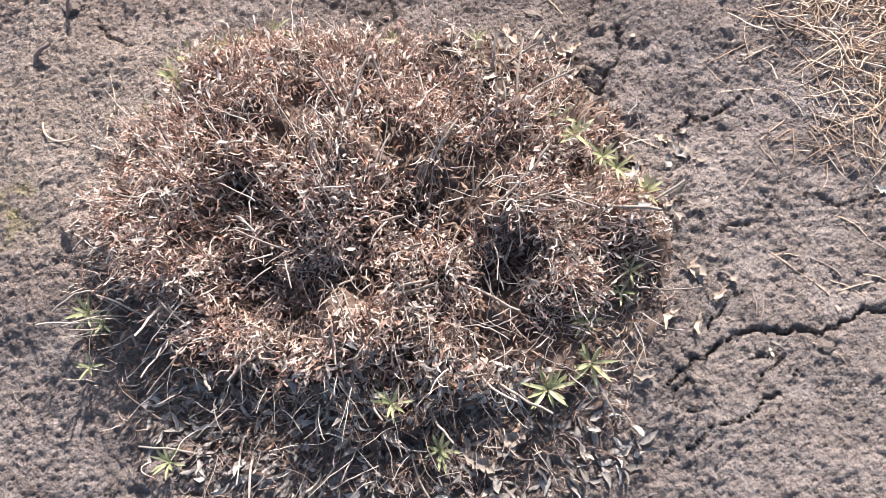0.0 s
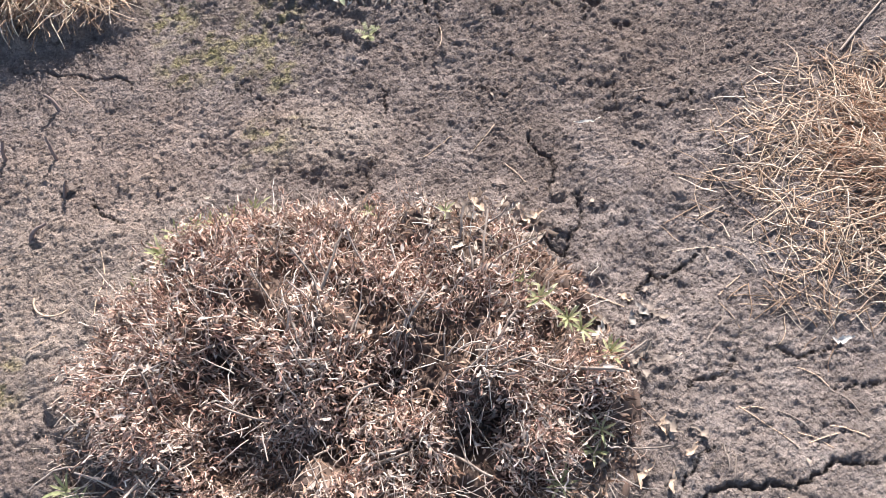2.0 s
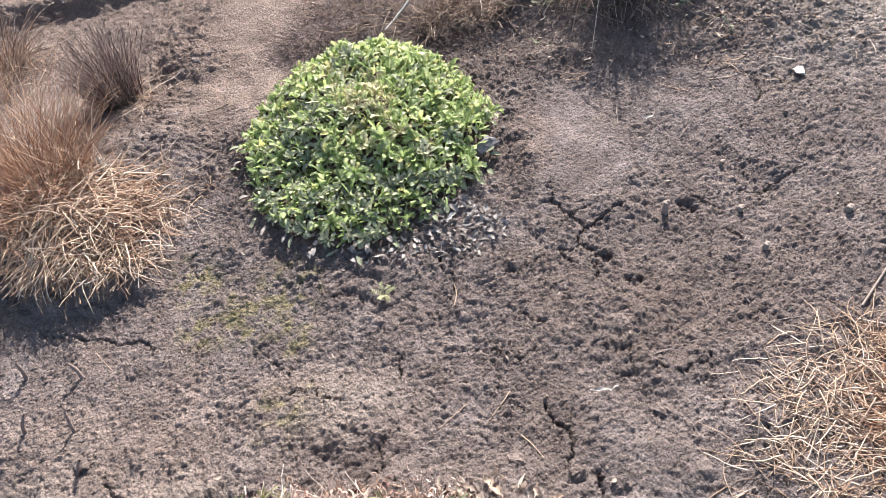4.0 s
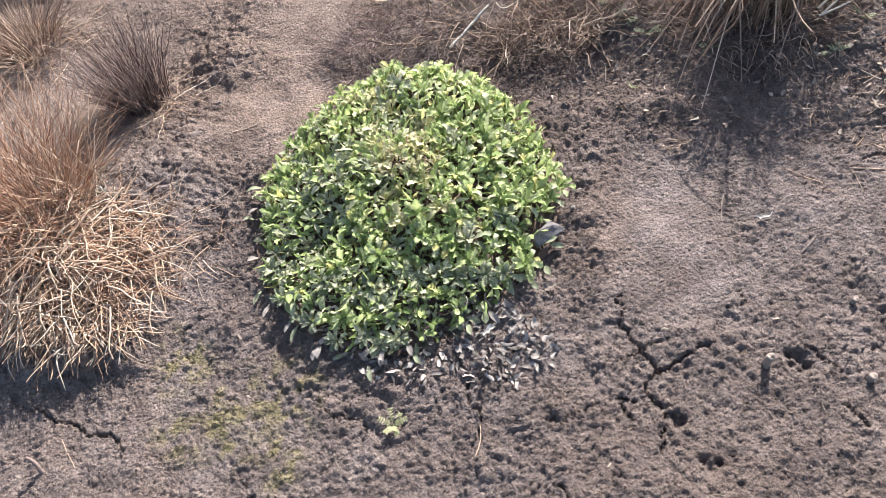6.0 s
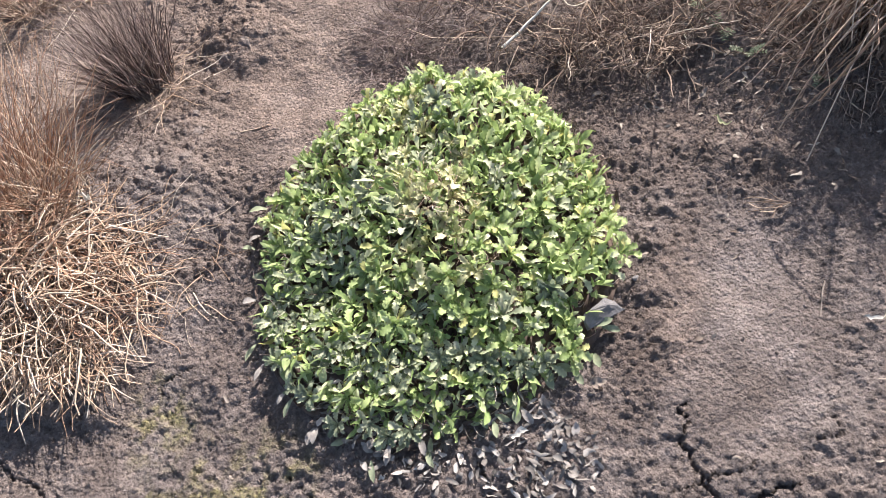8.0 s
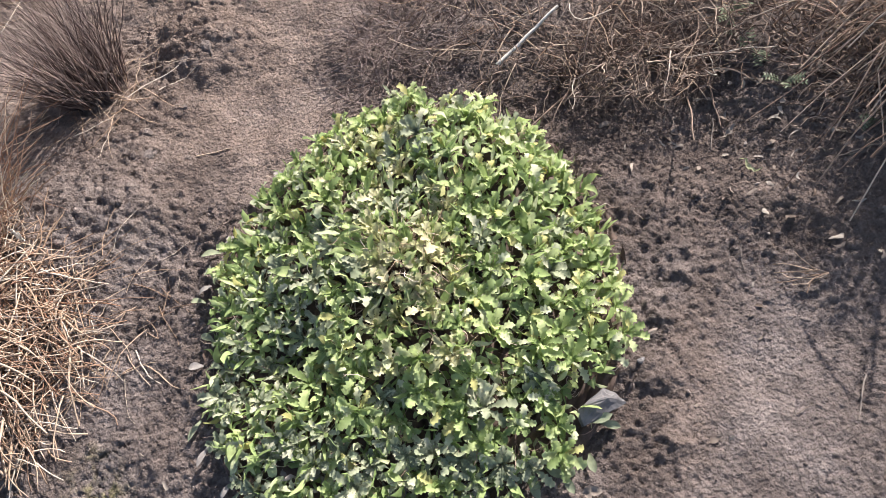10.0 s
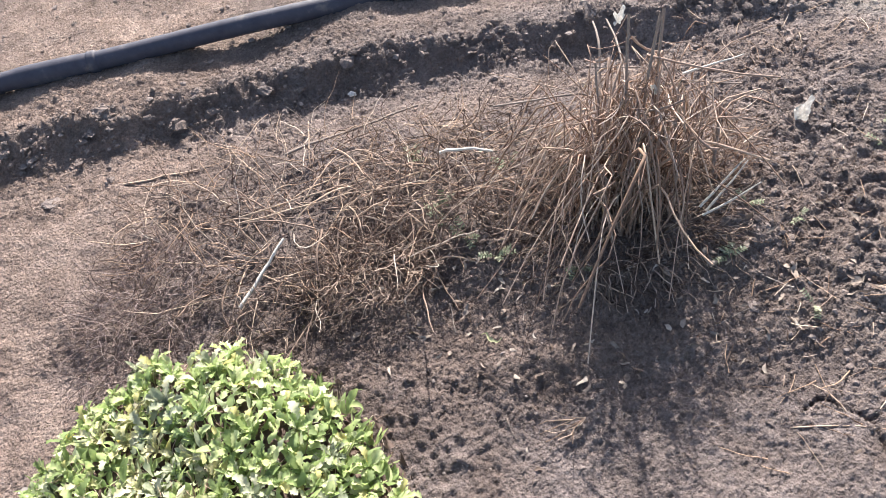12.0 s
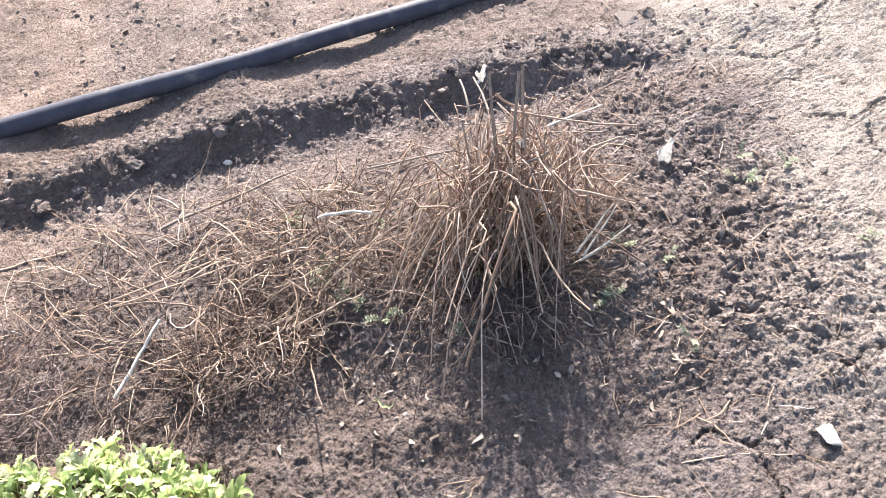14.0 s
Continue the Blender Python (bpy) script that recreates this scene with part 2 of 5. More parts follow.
def soil_build(tree, bsdf):
    def attribute(name):
        a = tree.nodes.new("ShaderNodeAttribute")
        a.attribute_name = name
        return a.outputs["Fac"]
    col = ramp(tree, spot(tree, 7, 6, 0.65), [(0.3, (0.165, 0.132, 0.122)), (0.5, (0.25, 0.206, 0.194)), (0.7, (0.36, 0.304, 0.289))])
    col = mixed(tree, attribute("tan"), col, ramp(tree, spot(tree, 11, 5), [(0.3, (0.22, 0.158, 0.130)), (0.7, (0.37, 0.283, 0.240))]))
    # Dark tone for damp soil and for the shade painted through the same mask.
    col = mixed(tree, attribute("damp_and_shade"), col, ramp(tree, spot(tree, 13, 5), [(0.3, (0.120, 0.088, 0.076)), (0.7, (0.205, 0.157, 0.138))]))
    col = mixed(tree, attribute("pale"), col, ramp(tree, spot(tree, 17, 5), [(0.3, (0.33, 0.278, 0.242)), (0.7, (0.47, 0.405, 0.358))]))
    col = mixed(tree, attribute("moss"), col, ramp(tree, spot(tree, 120, 3), [(0.35, (0.20, 0.17, 0.065)), (0.65, (0.40, 0.37, 0.10))]))
    col = mixed(tree, 0.55, col, ramp(tree, spot(tree, 32, 5, 0.7), [(0.35, (0.62, 0.60, 0.59)), (0.52, (1, 1, 1)), (0.68, (1.28, 1.27, 1.25))]), "MULTIPLY")
    col = mixed(tree, 0.6, col, ramp(tree, spot(tree, 150, 4, 0.7), [(0.36, (0.55, 0.54, 0.53)), (0.5, (1, 1, 1)), (0.64, (1.4, 1.39, 1.37))]), "MULTIPLY")
    tree.links.new(col, bsdf.inputs["Base Color"])
    relief(tree, bsdf, spot(tree, 420, 3, 0.7), 1.0, 0.003)
    relief(tree, bsdf, grains(tree, 260), 1.0, 0.0034)
    relief(tree, bsdf, grains(tree, 120), 0.9, 0.0055)
    coarse = relief(tree, bsdf, spot(tree, 150, 5, 0.7), 1.0, 0.009)
    even = node(tree, "ShaderNodeMapRange", To_Min=1.0, To_Max=0.75)
    tree.links.new(attribute("smoothed"), even.inputs["Value"])
    tree.links.new(even.outputs["Result"], coarse.inputs["Strength"])


SOIL = material("soil", soil_build, 0.92)


def clod_build(tree, bsdf):
    g = tree.nodes.new("ShaderNodeNewGeometry")
    col = ramp(tree, g.outputs["Random Per Island"], [(0.0, (0.150, 0.116, 0.102)), (0.5, (0.212, 0.169, 0.151)), (1.0, (0.30, 0.248, 0.225))])
    col = mixed(tree, 0.7, col, ramp(tree, spot(tree, 240, 5), [(0.3, (0.45, 0.43, 0.42)), (0.65, (1.1, 1.1, 1.1))]), "MULTIPLY")
    tree.links.new(col, bsdf.inputs["Base Color"])
    relief(tree, bsdf, spot(tree, 300, 5, 0.7), 0.8, 0.003)


CLOD = material("clod", clod_build, 0.93)
BROWN = strand_material("withered_stems", [(0.0, (0.14, 0.08, 0.064)), (0.3, (0.34, 0.22, 0.178)), (0.65, (0.57, 0.42, 0.345)), (1.0, (0.86, 0.74, 0.65))], glow=0.12)
BARK = strand_material("woody_stem", [(0.0, (0.16, 0.125, 0.105)), (0.6, (0.31, 0.255, 0.22)), (1.0, (0.50, 0.44, 0.38))])
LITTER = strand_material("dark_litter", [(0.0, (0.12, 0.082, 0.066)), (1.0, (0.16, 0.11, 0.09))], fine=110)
FLAKE = strand_material("dry_leaf", [(0.0, (0.13, 0.09, 0.07)), (0.5, (0.30, 0.24, 0.20)), (1.0, (0.52, 0.45, 0.38))], glow=0.15, fine=90)
STRAW = strand_material("straw", [(0.0, (0.30, 0.195, 0.14)), (0.4, (0.54, 0.385, 0.275)), (0.75, (0.72, 0.565, 0.44)), (1.0, (0.87, 0.77, 0.66))], glow=0.12)
RUST = strand_material("rust_straw", [(0.0, (0.30, 0.155, 0.10)), (0.5, (0.52, 0.32, 0.22)), (1.0, (0.74, 0.55, 0.41))], glow=0.15)
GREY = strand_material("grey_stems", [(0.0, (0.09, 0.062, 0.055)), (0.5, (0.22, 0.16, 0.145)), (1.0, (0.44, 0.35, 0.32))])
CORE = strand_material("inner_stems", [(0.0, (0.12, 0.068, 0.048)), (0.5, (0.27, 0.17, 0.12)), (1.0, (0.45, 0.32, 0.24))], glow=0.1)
TAN = strand_material("shrub_stems", [(0.0, (0.17, 0.105, 0.077)), (0.5, (0.39, 0.268, 0.203)), (1.0, (0.74, 0.59, 0.48))], glow=0.08)
TWIG = strand_material("mat_stems", [(0.0, (0.08, 0.052, 0.041)), (0.5, (0.215, 0.146, 0.113)), (1.0, (0.58, 0.45, 0.36))], glow=0.05)
GREEN = strand_material("cushion_leaf", [(0.0, (0.23, 0.31, 0.12)), (0.3, (0.37, 0.485, 0.18)), (0.7, (0.545, 0.645, 0.29)), (0.95, (0.74, 0.77, 0.52)), (1.0, (0.64, 0.60, 0.20))], 0.65, 0.42, 45)
PALE = strand_material("yellowing_leaf", [(0.0, (0.38, 0.41, 0.18)), (0.5, (0.56, 0.56, 0.30)), (1.0, (0.76, 0.70, 0.45))], 0.5, 0.4, 70)
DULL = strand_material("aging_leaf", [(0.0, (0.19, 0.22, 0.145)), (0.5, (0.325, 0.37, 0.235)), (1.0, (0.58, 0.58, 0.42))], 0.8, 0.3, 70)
SHOOT = strand_material("young_shoot", [(0.0, (0.30, 0.33, 0.165)), (1.0, (0.66, 0.64, 0.40))], 0.6, 0.3, 70)
FILM = strand_material("white_film", [(0.0, (0.80, 0.79, 0.76)), (1.0, (0.86, 0.85, 0.83))], 0.6, 0.5)
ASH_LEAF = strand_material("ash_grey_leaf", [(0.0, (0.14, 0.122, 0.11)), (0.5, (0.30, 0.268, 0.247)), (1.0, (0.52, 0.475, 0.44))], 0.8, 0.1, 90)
WHITE = strand_material("bleached", [(0.0, (0.60, 0.55, 0.48)), (1.0, (0.78, 0.75, 0.70))], 0.7, 0.1)


def pipe_build(tree, bsdf):
    col = ramp(tree, spot(tree, 18, 6), [(0.3, (0.040, 0.040, 0.058)), (0.58, (0.060, 0.060, 0.080)), (0.8, (0.17, 0.15, 0.14))])
    tree.links.new(col, bsdf.inputs["Base Color"])
    r = ramp(tree, spot(tree, 40, 4), [(0.3, (0.55, 0.55, 0.55)), (0.7, (0.8, 0.8, 0.8))])
    tree.links.new(r, bsdf.inputs["Roughness"])
    relief(tree, bsdf, spot(tree, 90, 3), 0.15, 0.002)


PIPE = material("black_polythene", pipe_build, 0.45)


def stone_build(tree, bsdf):
    col = ramp(tree, spot(tree, 60, 5), [(0.3, (0.10, 0.095, 0.10)), (0.7, (0.19, 0.175, 0.175))])
    tree.links.new(col, bsdf.inputs["Base Color"])
    relief(tree, bsdf, spot(tree, 220, 4), 0.4, 0.001)


STONE = material("grey_stone", stone_build, 0.75)


def pale_stone_build(tree, bsdf):
    col = ramp(tree, spot(tree, 50, 5), [(0.3, (0.46, 0.41, 0.36)), (0.7, (0.62, 0.57, 0.51))])
    tree.links.new(col, bsdf.inputs["Base Color"])
    relief(tree, bsdf, spot(tree, 260, 4), 0.5, 0.001)


PALE_STONE = material("pale_stone", pale_stone_build, 0.85)


# ---- the ground: one sheet to the horizon ----
def axis(*bands):
    """Grid lines: bands of (from, to, pitch), then ever wider steps to the horizon."""
    inner = np.concatenate([np.arange(a, b, p) for a, b, p in bands])
    out = np.cumsum(0.009 * 1.22 ** np.arange(1, 42))
    return np.concatenate([(bands[0][0] - out)[::-1], inner, bands[-1][1] + out])


gx = axis((-2.2, -1.22, 0.0115), (-1.22, 1.2, 0.005), (1.2, 2.2, 0.010))
gy = axis((-0.05, 2.75, 0.0048), (2.75, 3.6, 0.0058), (3.6, 4.5, 0.0105))
GX, GY = np.meshgrid(gx, gy)
GZ = surface_plan(GX, GY)
GZ = GZ + 0.0015 * (1 - 0.6 * smooth_mask(GX, GY)) * rng.normal(size=GZ.shape).clip(-2, 2)
calm = step(3, 12, np.hypot(GX, GY - 2))
GZ = GZ * (1 - calm) + 0.15 * calm * fbm(GX, GY, 9, 3, 77)


def crack(points, width=0.007, depth=0.022, seed=0):
    """A ragged shrinkage crack through the crust along a line of a few turns."""
    global GZ
    pts = np.array(points, float)
    fine = [pts[0]]
    for a, b in zip(pts[:-1], pts[1:]):
        m = max(2, int(np.hypot(*(b - a)) / 0.012))
        for i in range(1, m + 1):
            fine.append(a + (b - a) * i / m)
    fine = np.array(fine)
    s = np.arange(len(fine)) * 0.012 + 3.7 * seed
    fine = fine + 0.011 * np.stack([fbm(s, s * 0 + seed, 0.045, 3, 80 + seed), fbm(s, s * 0 + seed, 0.045, 3, 95 + seed)], 1) + 0.0038 * np.random.default_rng(seed).normal(size=fine.shape)
    ix0, ix1 = np.searchsorted(gx, (fine[:, 0].min() - 0.03, fine[:, 0].max() + 0.03))
    iy0, iy1 = np.searchsorted(gy, (fine[:, 1].min() - 0.03, fine[:, 1].max() + 0.03))
    X, Y = GX[iy0:iy1, ix0:ix1], GY[iy0:iy1, ix0:ix1]
    cut = np.zeros(X.shape)
    for i in range(len(fine) - 1):
        a, b = fine[i], fine[i + 1]
        d = b - a
        u = np.clip(((X - a[0]) * d[0] + (Y - a[1]) * d[1]) / max(d @ d, 1e-9), 0, 1)
        dist = np.hypot(X - a[0] - u * d[0], Y - a[1] - u * d[1])
        f = (i + 0.5) / (len(fine) - 1)
        w = 0.35 * width * (0.5 + 0.75 * math.sin(math.pi * min(max(f, 0.06), 0.94)) * (0.75 + 0.5 * math.sin(9.1 * i + seed)))
        cut = np.maximum(cut, (1 - step(0.4 * w, 1.05 * w, dist)) * depth)
    GZ[iy0:iy1, ix0:ix1] -= cut


for i, (way, wide) in enumerate((
        ([(-0.83, 0.98), (-0.79, 0.95), (-0.75, 0.92)], 0.008), ([(0.31, 0.97), (0.30, 0.88), (0.26, 0.81), (0.23, 0.84), (0.22, 0.90)], 0.008),
        ([(0.40, 0.73), (0.47, 0.76), (0.53, 0.79), (0.56, 0.82)], 0.008), ([(0.82, 0.38), (0.72, 0.36), (0.64, 0.34), (0.50, 0.33), (0.40, 0.26), (0.36, 0.22)], 0.010),
        ([(0.6, 0.26), (0.52, 0.18), (0.34, 0.1)], 0.005), ([(0.26, 1.83), (0.27, 1.78), (0.28, 1.72), (0.35, 1.65), (0.40, 1.69), (0.48, 1.73)], 0.009),
        ([(0.35, 1.65), (0.33, 1.60), (0.38, 1.56), (0.36, 1.48)], 0.009), ([(0.34, 1.58), (0.23, 1.56), (0.13, 1.51)], 0.005), ([(0.63, 1.75), (0.67, 1.73), (0.71, 1.70)], 0.010),
        ([(-0.08, 1.63), (-0.04, 1.56), (-0.01, 1.50), (-0.02, 1.44)], 0.006), ([(-1.18, 1.42), (-1.05, 1.40), (-0.94, 1.37), (-0.82, 1.35), (-0.80, 1.29)], 0.008),
        ([(0.98, 1.86), (0.92, 1.78), (0.82, 1.75), (0.76, 1.76)], 0.008), ([(0.83, 1.75), (0.81, 1.69), (0.74, 1.68)], 0.006), ([(0.70, 1.64), (0.73, 1.59), (0.75, 1.55)], 0.006),
        ([(-0.15, 1.30), (-0.14, 1.21)], 0.007), ([(-0.35, 1.21), (-0.33, 1.17), (-0.27, 1.15)], 0.006), ([(0.2, 1.15), (0.22, 1.11), (0.25, 1.04), (0.25, 0.98)], 0.007),
        ([(0.80, 2.26), (0.87, 2.28), (0.92, 2.23), (0.98, 2.24)], 0.007), ([(0.92, 2.23), (0.93, 2.15), (0.90, 2.08)], 0.006), ([(0.6, 1.24), (0.52, 1.20), (0.44, 1.22)], 0.005),
        ([(-0.5, 1.30), (-0.42, 1.24), (-0.4, 1.17)], 0.005), ([(0.05, 1.30), (0.12, 1.26), (0.2, 1.28)], 0.005), ([(0.62, 0.62), (0.70, 0.58), (0.77, 0.60)], 0.005),
        ([(2.0, 3.62), (1.78, 3.48), (1.72, 3.34), (1.61, 3.28)], 0.010), ([(1.5, 3.05), (1.62, 3.0), (1.75, 3.06), (1.9, 3.0)], 0.010), ([(1.62, 3.0), (1.6, 2.88), (1.68, 2.78)], 0.010),
        ([(1.45, 3.4), (1.55, 3.3), (1.72, 3.34)], 0.010), ([(1.12, 2.3), (1.2, 2.36), (1.3, 2.33), (1.42, 2.4)], 0.008))):
    crack(way, wide, 0.012 if way[0][0] > 1.4 else 0.018, seed=1 + i)
for i in range(26):
    r = np.random.default_rng(700 + i)
    cx, cy = ((r.uniform(0.25, 1.0), r.uniform(0.15, 0.75)), (r.uniform(-1.1, 0.9), r.uniform(1.05, 1.8)), (r.uniform(1.1, 1.7), r.uniform(2.2, 3.5)))[i % 3]
    turn, way = r.uniform(0, 6.28), [(cx, cy)]
    for j in range(r.integers(3, 6)):
        turn += r.normal(0, 0.7)
        cx, cy = cx + 0.045 * math.cos(turn), cy + 0.03 * math.sin(turn)
        way.append((cx, cy))
    crack(way, 0.0055, 0.014, seed=30 + i)

for hx, hy, hr in ((0.633, 1.715, 0.013), (0.618, 1.70, 0.009), (0.648, 1.70, 0.010), (0.634, 1.69, 0.009), (0.613, 1.722, 0.009), (0.385, 1.555, 0.011), (0.402, 1.548, 0.009), (0.39, 1.538, 0.009), (0.452, 1.455, 0.012), (0.438, 1.47, 0.009), (0.468, 1.47, 0.009)):
    GZ -= 0.022 * np.exp(-((GX - hx) ** 2 + (GY - hy) ** 2) / hr ** 2)

ground = new("ground", mesh_of("ground", np.stack([GX, GY, GZ], -1).reshape(-1, 3),
             (lambda i: np.stack([i[:-1, :-1], i[:-1, 1:], i[1:, 1:], i[1:, :-1]], -1).reshape(-1, 4))(np.arange(GX.size).reshape(GX.shape))))
ground.data.materials.append(SOIL)
tagged(ground, "bare grey-brown garden soil, crusted, crumbly and cracked by drying", "ground", kind="structure")


def height(x, y):
    """Height of the finished soil at x, y."""
    x, y = np.asarray(x, float), np.asarray(y, float)
    i, j = np.clip(np.searchsorted(gx, x) - 1, 0, len(gx) - 2), np.clip(np.searchsorted(gy, y) - 1, 0, len(gy) - 2)
    u, v = (x - gx[i]) / (gx[i + 1] - gx[i]), (y - gy[j]) / (gy[j + 1] - gy[j])
    return (GZ[j, i] * (1 - u) + GZ[j, i + 1] * u) * (1 - v) + (GZ[j + 1, i] * (1 - u) + GZ[j + 1, i + 1] * u) * v


def place(x, y):
    return float(height(x, y))


def soil_mask(name, values):
    ground.data.attributes.new(name, "FLOAT", "POINT").data.foreach_set("value", np.clip(values, 0, 1).astype(np.float32).ravel())


drift = fbm(GX, GY, 0.35, 3, 101)
# Damp soil, plus shade painted into the soil colour where noted.
damp_and_shade = 0.4 * patch(GX, GY, -0.28, 2.05, 0.54, 0.58, 0.3, 0.25, 102) + 0.4 * patch(GX, GY, 0.5, 2.75, 0.6, 0.36, 0.5, 0.3, 103) + 0.12 * patch(GX, GY, 0.35, 1.35, 0.8, 0.3, 0.6, 0.3, 104) + 0.35 * patch(GX, GY, -1.06, 2.2, 0.17, 0.26, 0.5, 0.4, 127)
# First patch: painted shade on the soil in front of the withered plant.
damp_and_shade = damp_and_shade + 0.6 * patch(GX, GY, -0.08, 0.06, 0.32, 0.14, 0.4, 0.3, 126) + 0.18 * patch(GX, GY, -0.18, 0.48, 0.6, 0.56, 0.15, 0.2, 123) + 0.15 * patch(GX, GY, 0.62, 1.36, 0.42, 0.16, 0.5, 0.3, 124) + 0.12 * patch(GX, GY, 0.1, 1.35, 0.6, 0.2, 0.6, 0.3, 125)
# First patch: the shrub's streaky shadow, painted; second: soil darkened under the mat.
damp_and_shade = damp_and_shade + 0.3 * patch(GX, GY, 0.5, 2.2, 0.36, 0.3, 0.5, 0.4, 129) + 0.55 * patch(GX, GY, -0.2, 2.85, 0.45, 0.32, 0.4, 0.4, 128) + 0.35 * patch(GX, GY, 1.1, 2.85, 0.35, 0.5, 0.4, 0.3, 105) + 0.35 * np.exp(-((GY - scarp_line(GX) + 0.03) / 0.08) ** 2) * (1 - step(0.5, 1.3, GX)) + 0.4 * step(-0.1, 0.8, drift)
tan_soil = step(2.0, 2.4, GY) * (1 - step(-0.6, -0.3, GX)) * (0.85 + 0.35 * drift) + 0.65 * patch(GX, GY, -0.85, 0.85, 0.34, 0.42, 0.7, 0.4, 121) + 0.4 * patch(GX, GY, -0.3, 1.16, 0.2, 0.12, 0.6, 0.3, 122) + step(0.05, 0.16, GY - scarp_line(GX)) * 0.6 + 0.6 * np.exp(-((GY - scarp_line(GX) + 0.2) / 0.07) ** 2) + 0.75 * patch(GX, GY, 0.40, 2.50, 0.36, 0.12, 0.5, 0.2, 106) + 0.5 * patch(GX, GY, 0.22, 2.08, 0.05, 0.2, 0.5, 0.3, 107)
pale = 0.55 * step(0.95, 1.3, GX + 0.15 * drift) * step(2.0, 2.35, GY) * (1 - step(2.5, 2.8, GY)) * (1 - step(1.8, 2.6, GX)) + step(1.15, 1.55, GX + 0.2 * drift) * step(2.3, 2.9, GY) * (1 - step(3.9, 4.4, GY)) * (1 - step(2.6, 3.8, GX + 0.5 * drift)) + 0.35 * patch(GX, GY, -0.75, 0.75, 0.3, 0.25, 0.7, 0.4, 108) + 0.15 * patch(GX, GY, 0.6, 0.3, 0.35, 0.4, 0.7, 0.4, 109) + 0.35 * patch(GX, GY, -0.28, 1.15, 0.14, 0.08, 0.6, 0.3, 110)
moss = np.maximum.reduce([patch(GX, GY, mx, my, mr, mr, 0.6, 0.5, 111 + i) for i, (mx, my, mr) in enumerate([(-0.58, 1.44, 0.09), (-0.76, 1.58, 0.07), (-0.68, 1.37, 0.06), (-0.47, 1.53, 0.08), (-0.4, 1.14, 0.08), (-0.94, 0.54, 0.08), (-0.42, 1.35, 0.05)])])
soil_mask("smoothed", smooth_mask(GX, GY)), soil_mask("damp_and_shade", damp_and_shade * (1 - pale)), soil_mask("tan", tan_soil), soil_mask("pale", pale), soil_mask("moss", 0.5 * moss * step(-0.5, 0.9, fbm(GX, GY, 0.025, 3, 120)))


# ---- clods and crumbs ----
def ball(level):
    bm = bmesh.new()
    bmesh.ops.create_icosphere(bm, subdivisions=level, radius=1.0)
    v, f = np.array([p.co[:] for p in bm.verts]), np.array([[p.index for p in q.verts] for q in bm.faces])
    bm.free()
    return v, f


SMALL_BALL, LARGE_BALL = ball(1), ball(2)
GRAIN = (np.array([(1, 0, 0), (-1, 0, 0), (0, 1, 0), (0, -1, 0), (0, 0, 1), (0, 0, -1)], float), np.array([(0, 2, 4), (2, 1, 4), (1, 3, 4), (3, 0, 4), (2, 0, 5), (1, 2, 5), (3, 1, 5), (0, 3, 5)]))


def crumbs(x, y, size, sink=0.25, flat=0.65, form=SMALL_BALL):
    """Uneven lumps of soil strewn at x, y, joined into one shape."""
    v, f = form
    n = len(x)
    scale = size[:, None] * rng.uniform(0.6, 1.25, (n, 3)) * np.array((1, 1, flat))
    a = rng.uniform(0, 2 * np.pi, n)
    p = v[None] * (1 + 0.28 * rng.normal(size=(n, len(v), 1)).clip(-1.6, 1.6))
    p = p * scale[:, None, :]
    c, s = np.cos(a)[:, None], np.sin(a)[:, None]
    q = np.stack([p[..., 0] * c - p[..., 1] * s + x[:, None], p[..., 0] * s + p[..., 1] * c + y[:, None], p[..., 2] + (height(x, y) + size * flat * (1 - 2 * sink))[:, None]], -1)
    faces = (f[None] + (np.arange(n) * len(v))[:, None, None]).reshape(-1, 3)
    return q.reshape(-1, 3), faces


def scattered(n, keep, lo, hi, box):
    x, y = rng.uniform(box[0], box[1], n), rng.uniform(box[2], box[3], n)
    ok = rng.uniform(0, 1, n) < keep(x, y)
    x, y = x[ok], y[ok]
    return x, y, lo * (hi / lo) ** (rng.uniform(0, 1, len(x)) ** 2.2)


def crumb_cover(x, y):
    k = 0.25 + 0.75 * step(-0.2, 0.6, fbm(x, y, 0.22, 3, 131))
    k = np.maximum(k, patch(x, y, 1.1, 2.8, 0.35, 0.5, 0.4, 0.2, 132))
    k = np.maximum(k, 0.9 * np.exp(-((y - scarp_line(x) + 0.05) / 0.12) ** 2))
    k = np.maximum(k, 0.8 * patch(x, y, -0.28, 2.05, 0.6, 0.6, 0.25, 0.2, 133))
    return k * (1 - 0.9 * smooth_mask(x, y)) * (1 - patch(x, y, -0.2, 0.45, 0.5, 0.46, 0.1, 0.1, 134))


single("soil_grit", crumbs(*scattered(66000, lambda x, y: 0.4 + 0.6 * crumb_cover(x, y), 0.0011, 0.0031, (-1.45, 1.45, 0.0, 3.6)), form=GRAIN), CLOD, "fine grit and crumbs covering the soil crust", "soil", kind="stuff", origin=(0, 0, 0), smooth=False)
single("soil_crumbs", crumbs(*scattered(6000, crumb_cover, 0.0018, 0.0045, (-1.6, 1.6, 0.0, 3.5))), CLOD, "small loose crumbs of dry grey-brown soil", "soil", kind="stuff", origin=(0, 0, 0), smooth=False)
single("bank_crumbs", crumbs(*scattered(7000, lambda x, y: np.exp(-((y - scarp_line(x) + 0.03) / 0.08) ** 2) * (1 - step(1.2, 1.45, x)) + 0.10 * (y > 3.5), 0.0035, 0.011, (-1.8, 2.0, 3.1, 4.6))), CLOD,
       "broken dark soil lumps along the edge of the bank", "soil", kind="stuff", origin=(0, 0, 0), smooth=False)
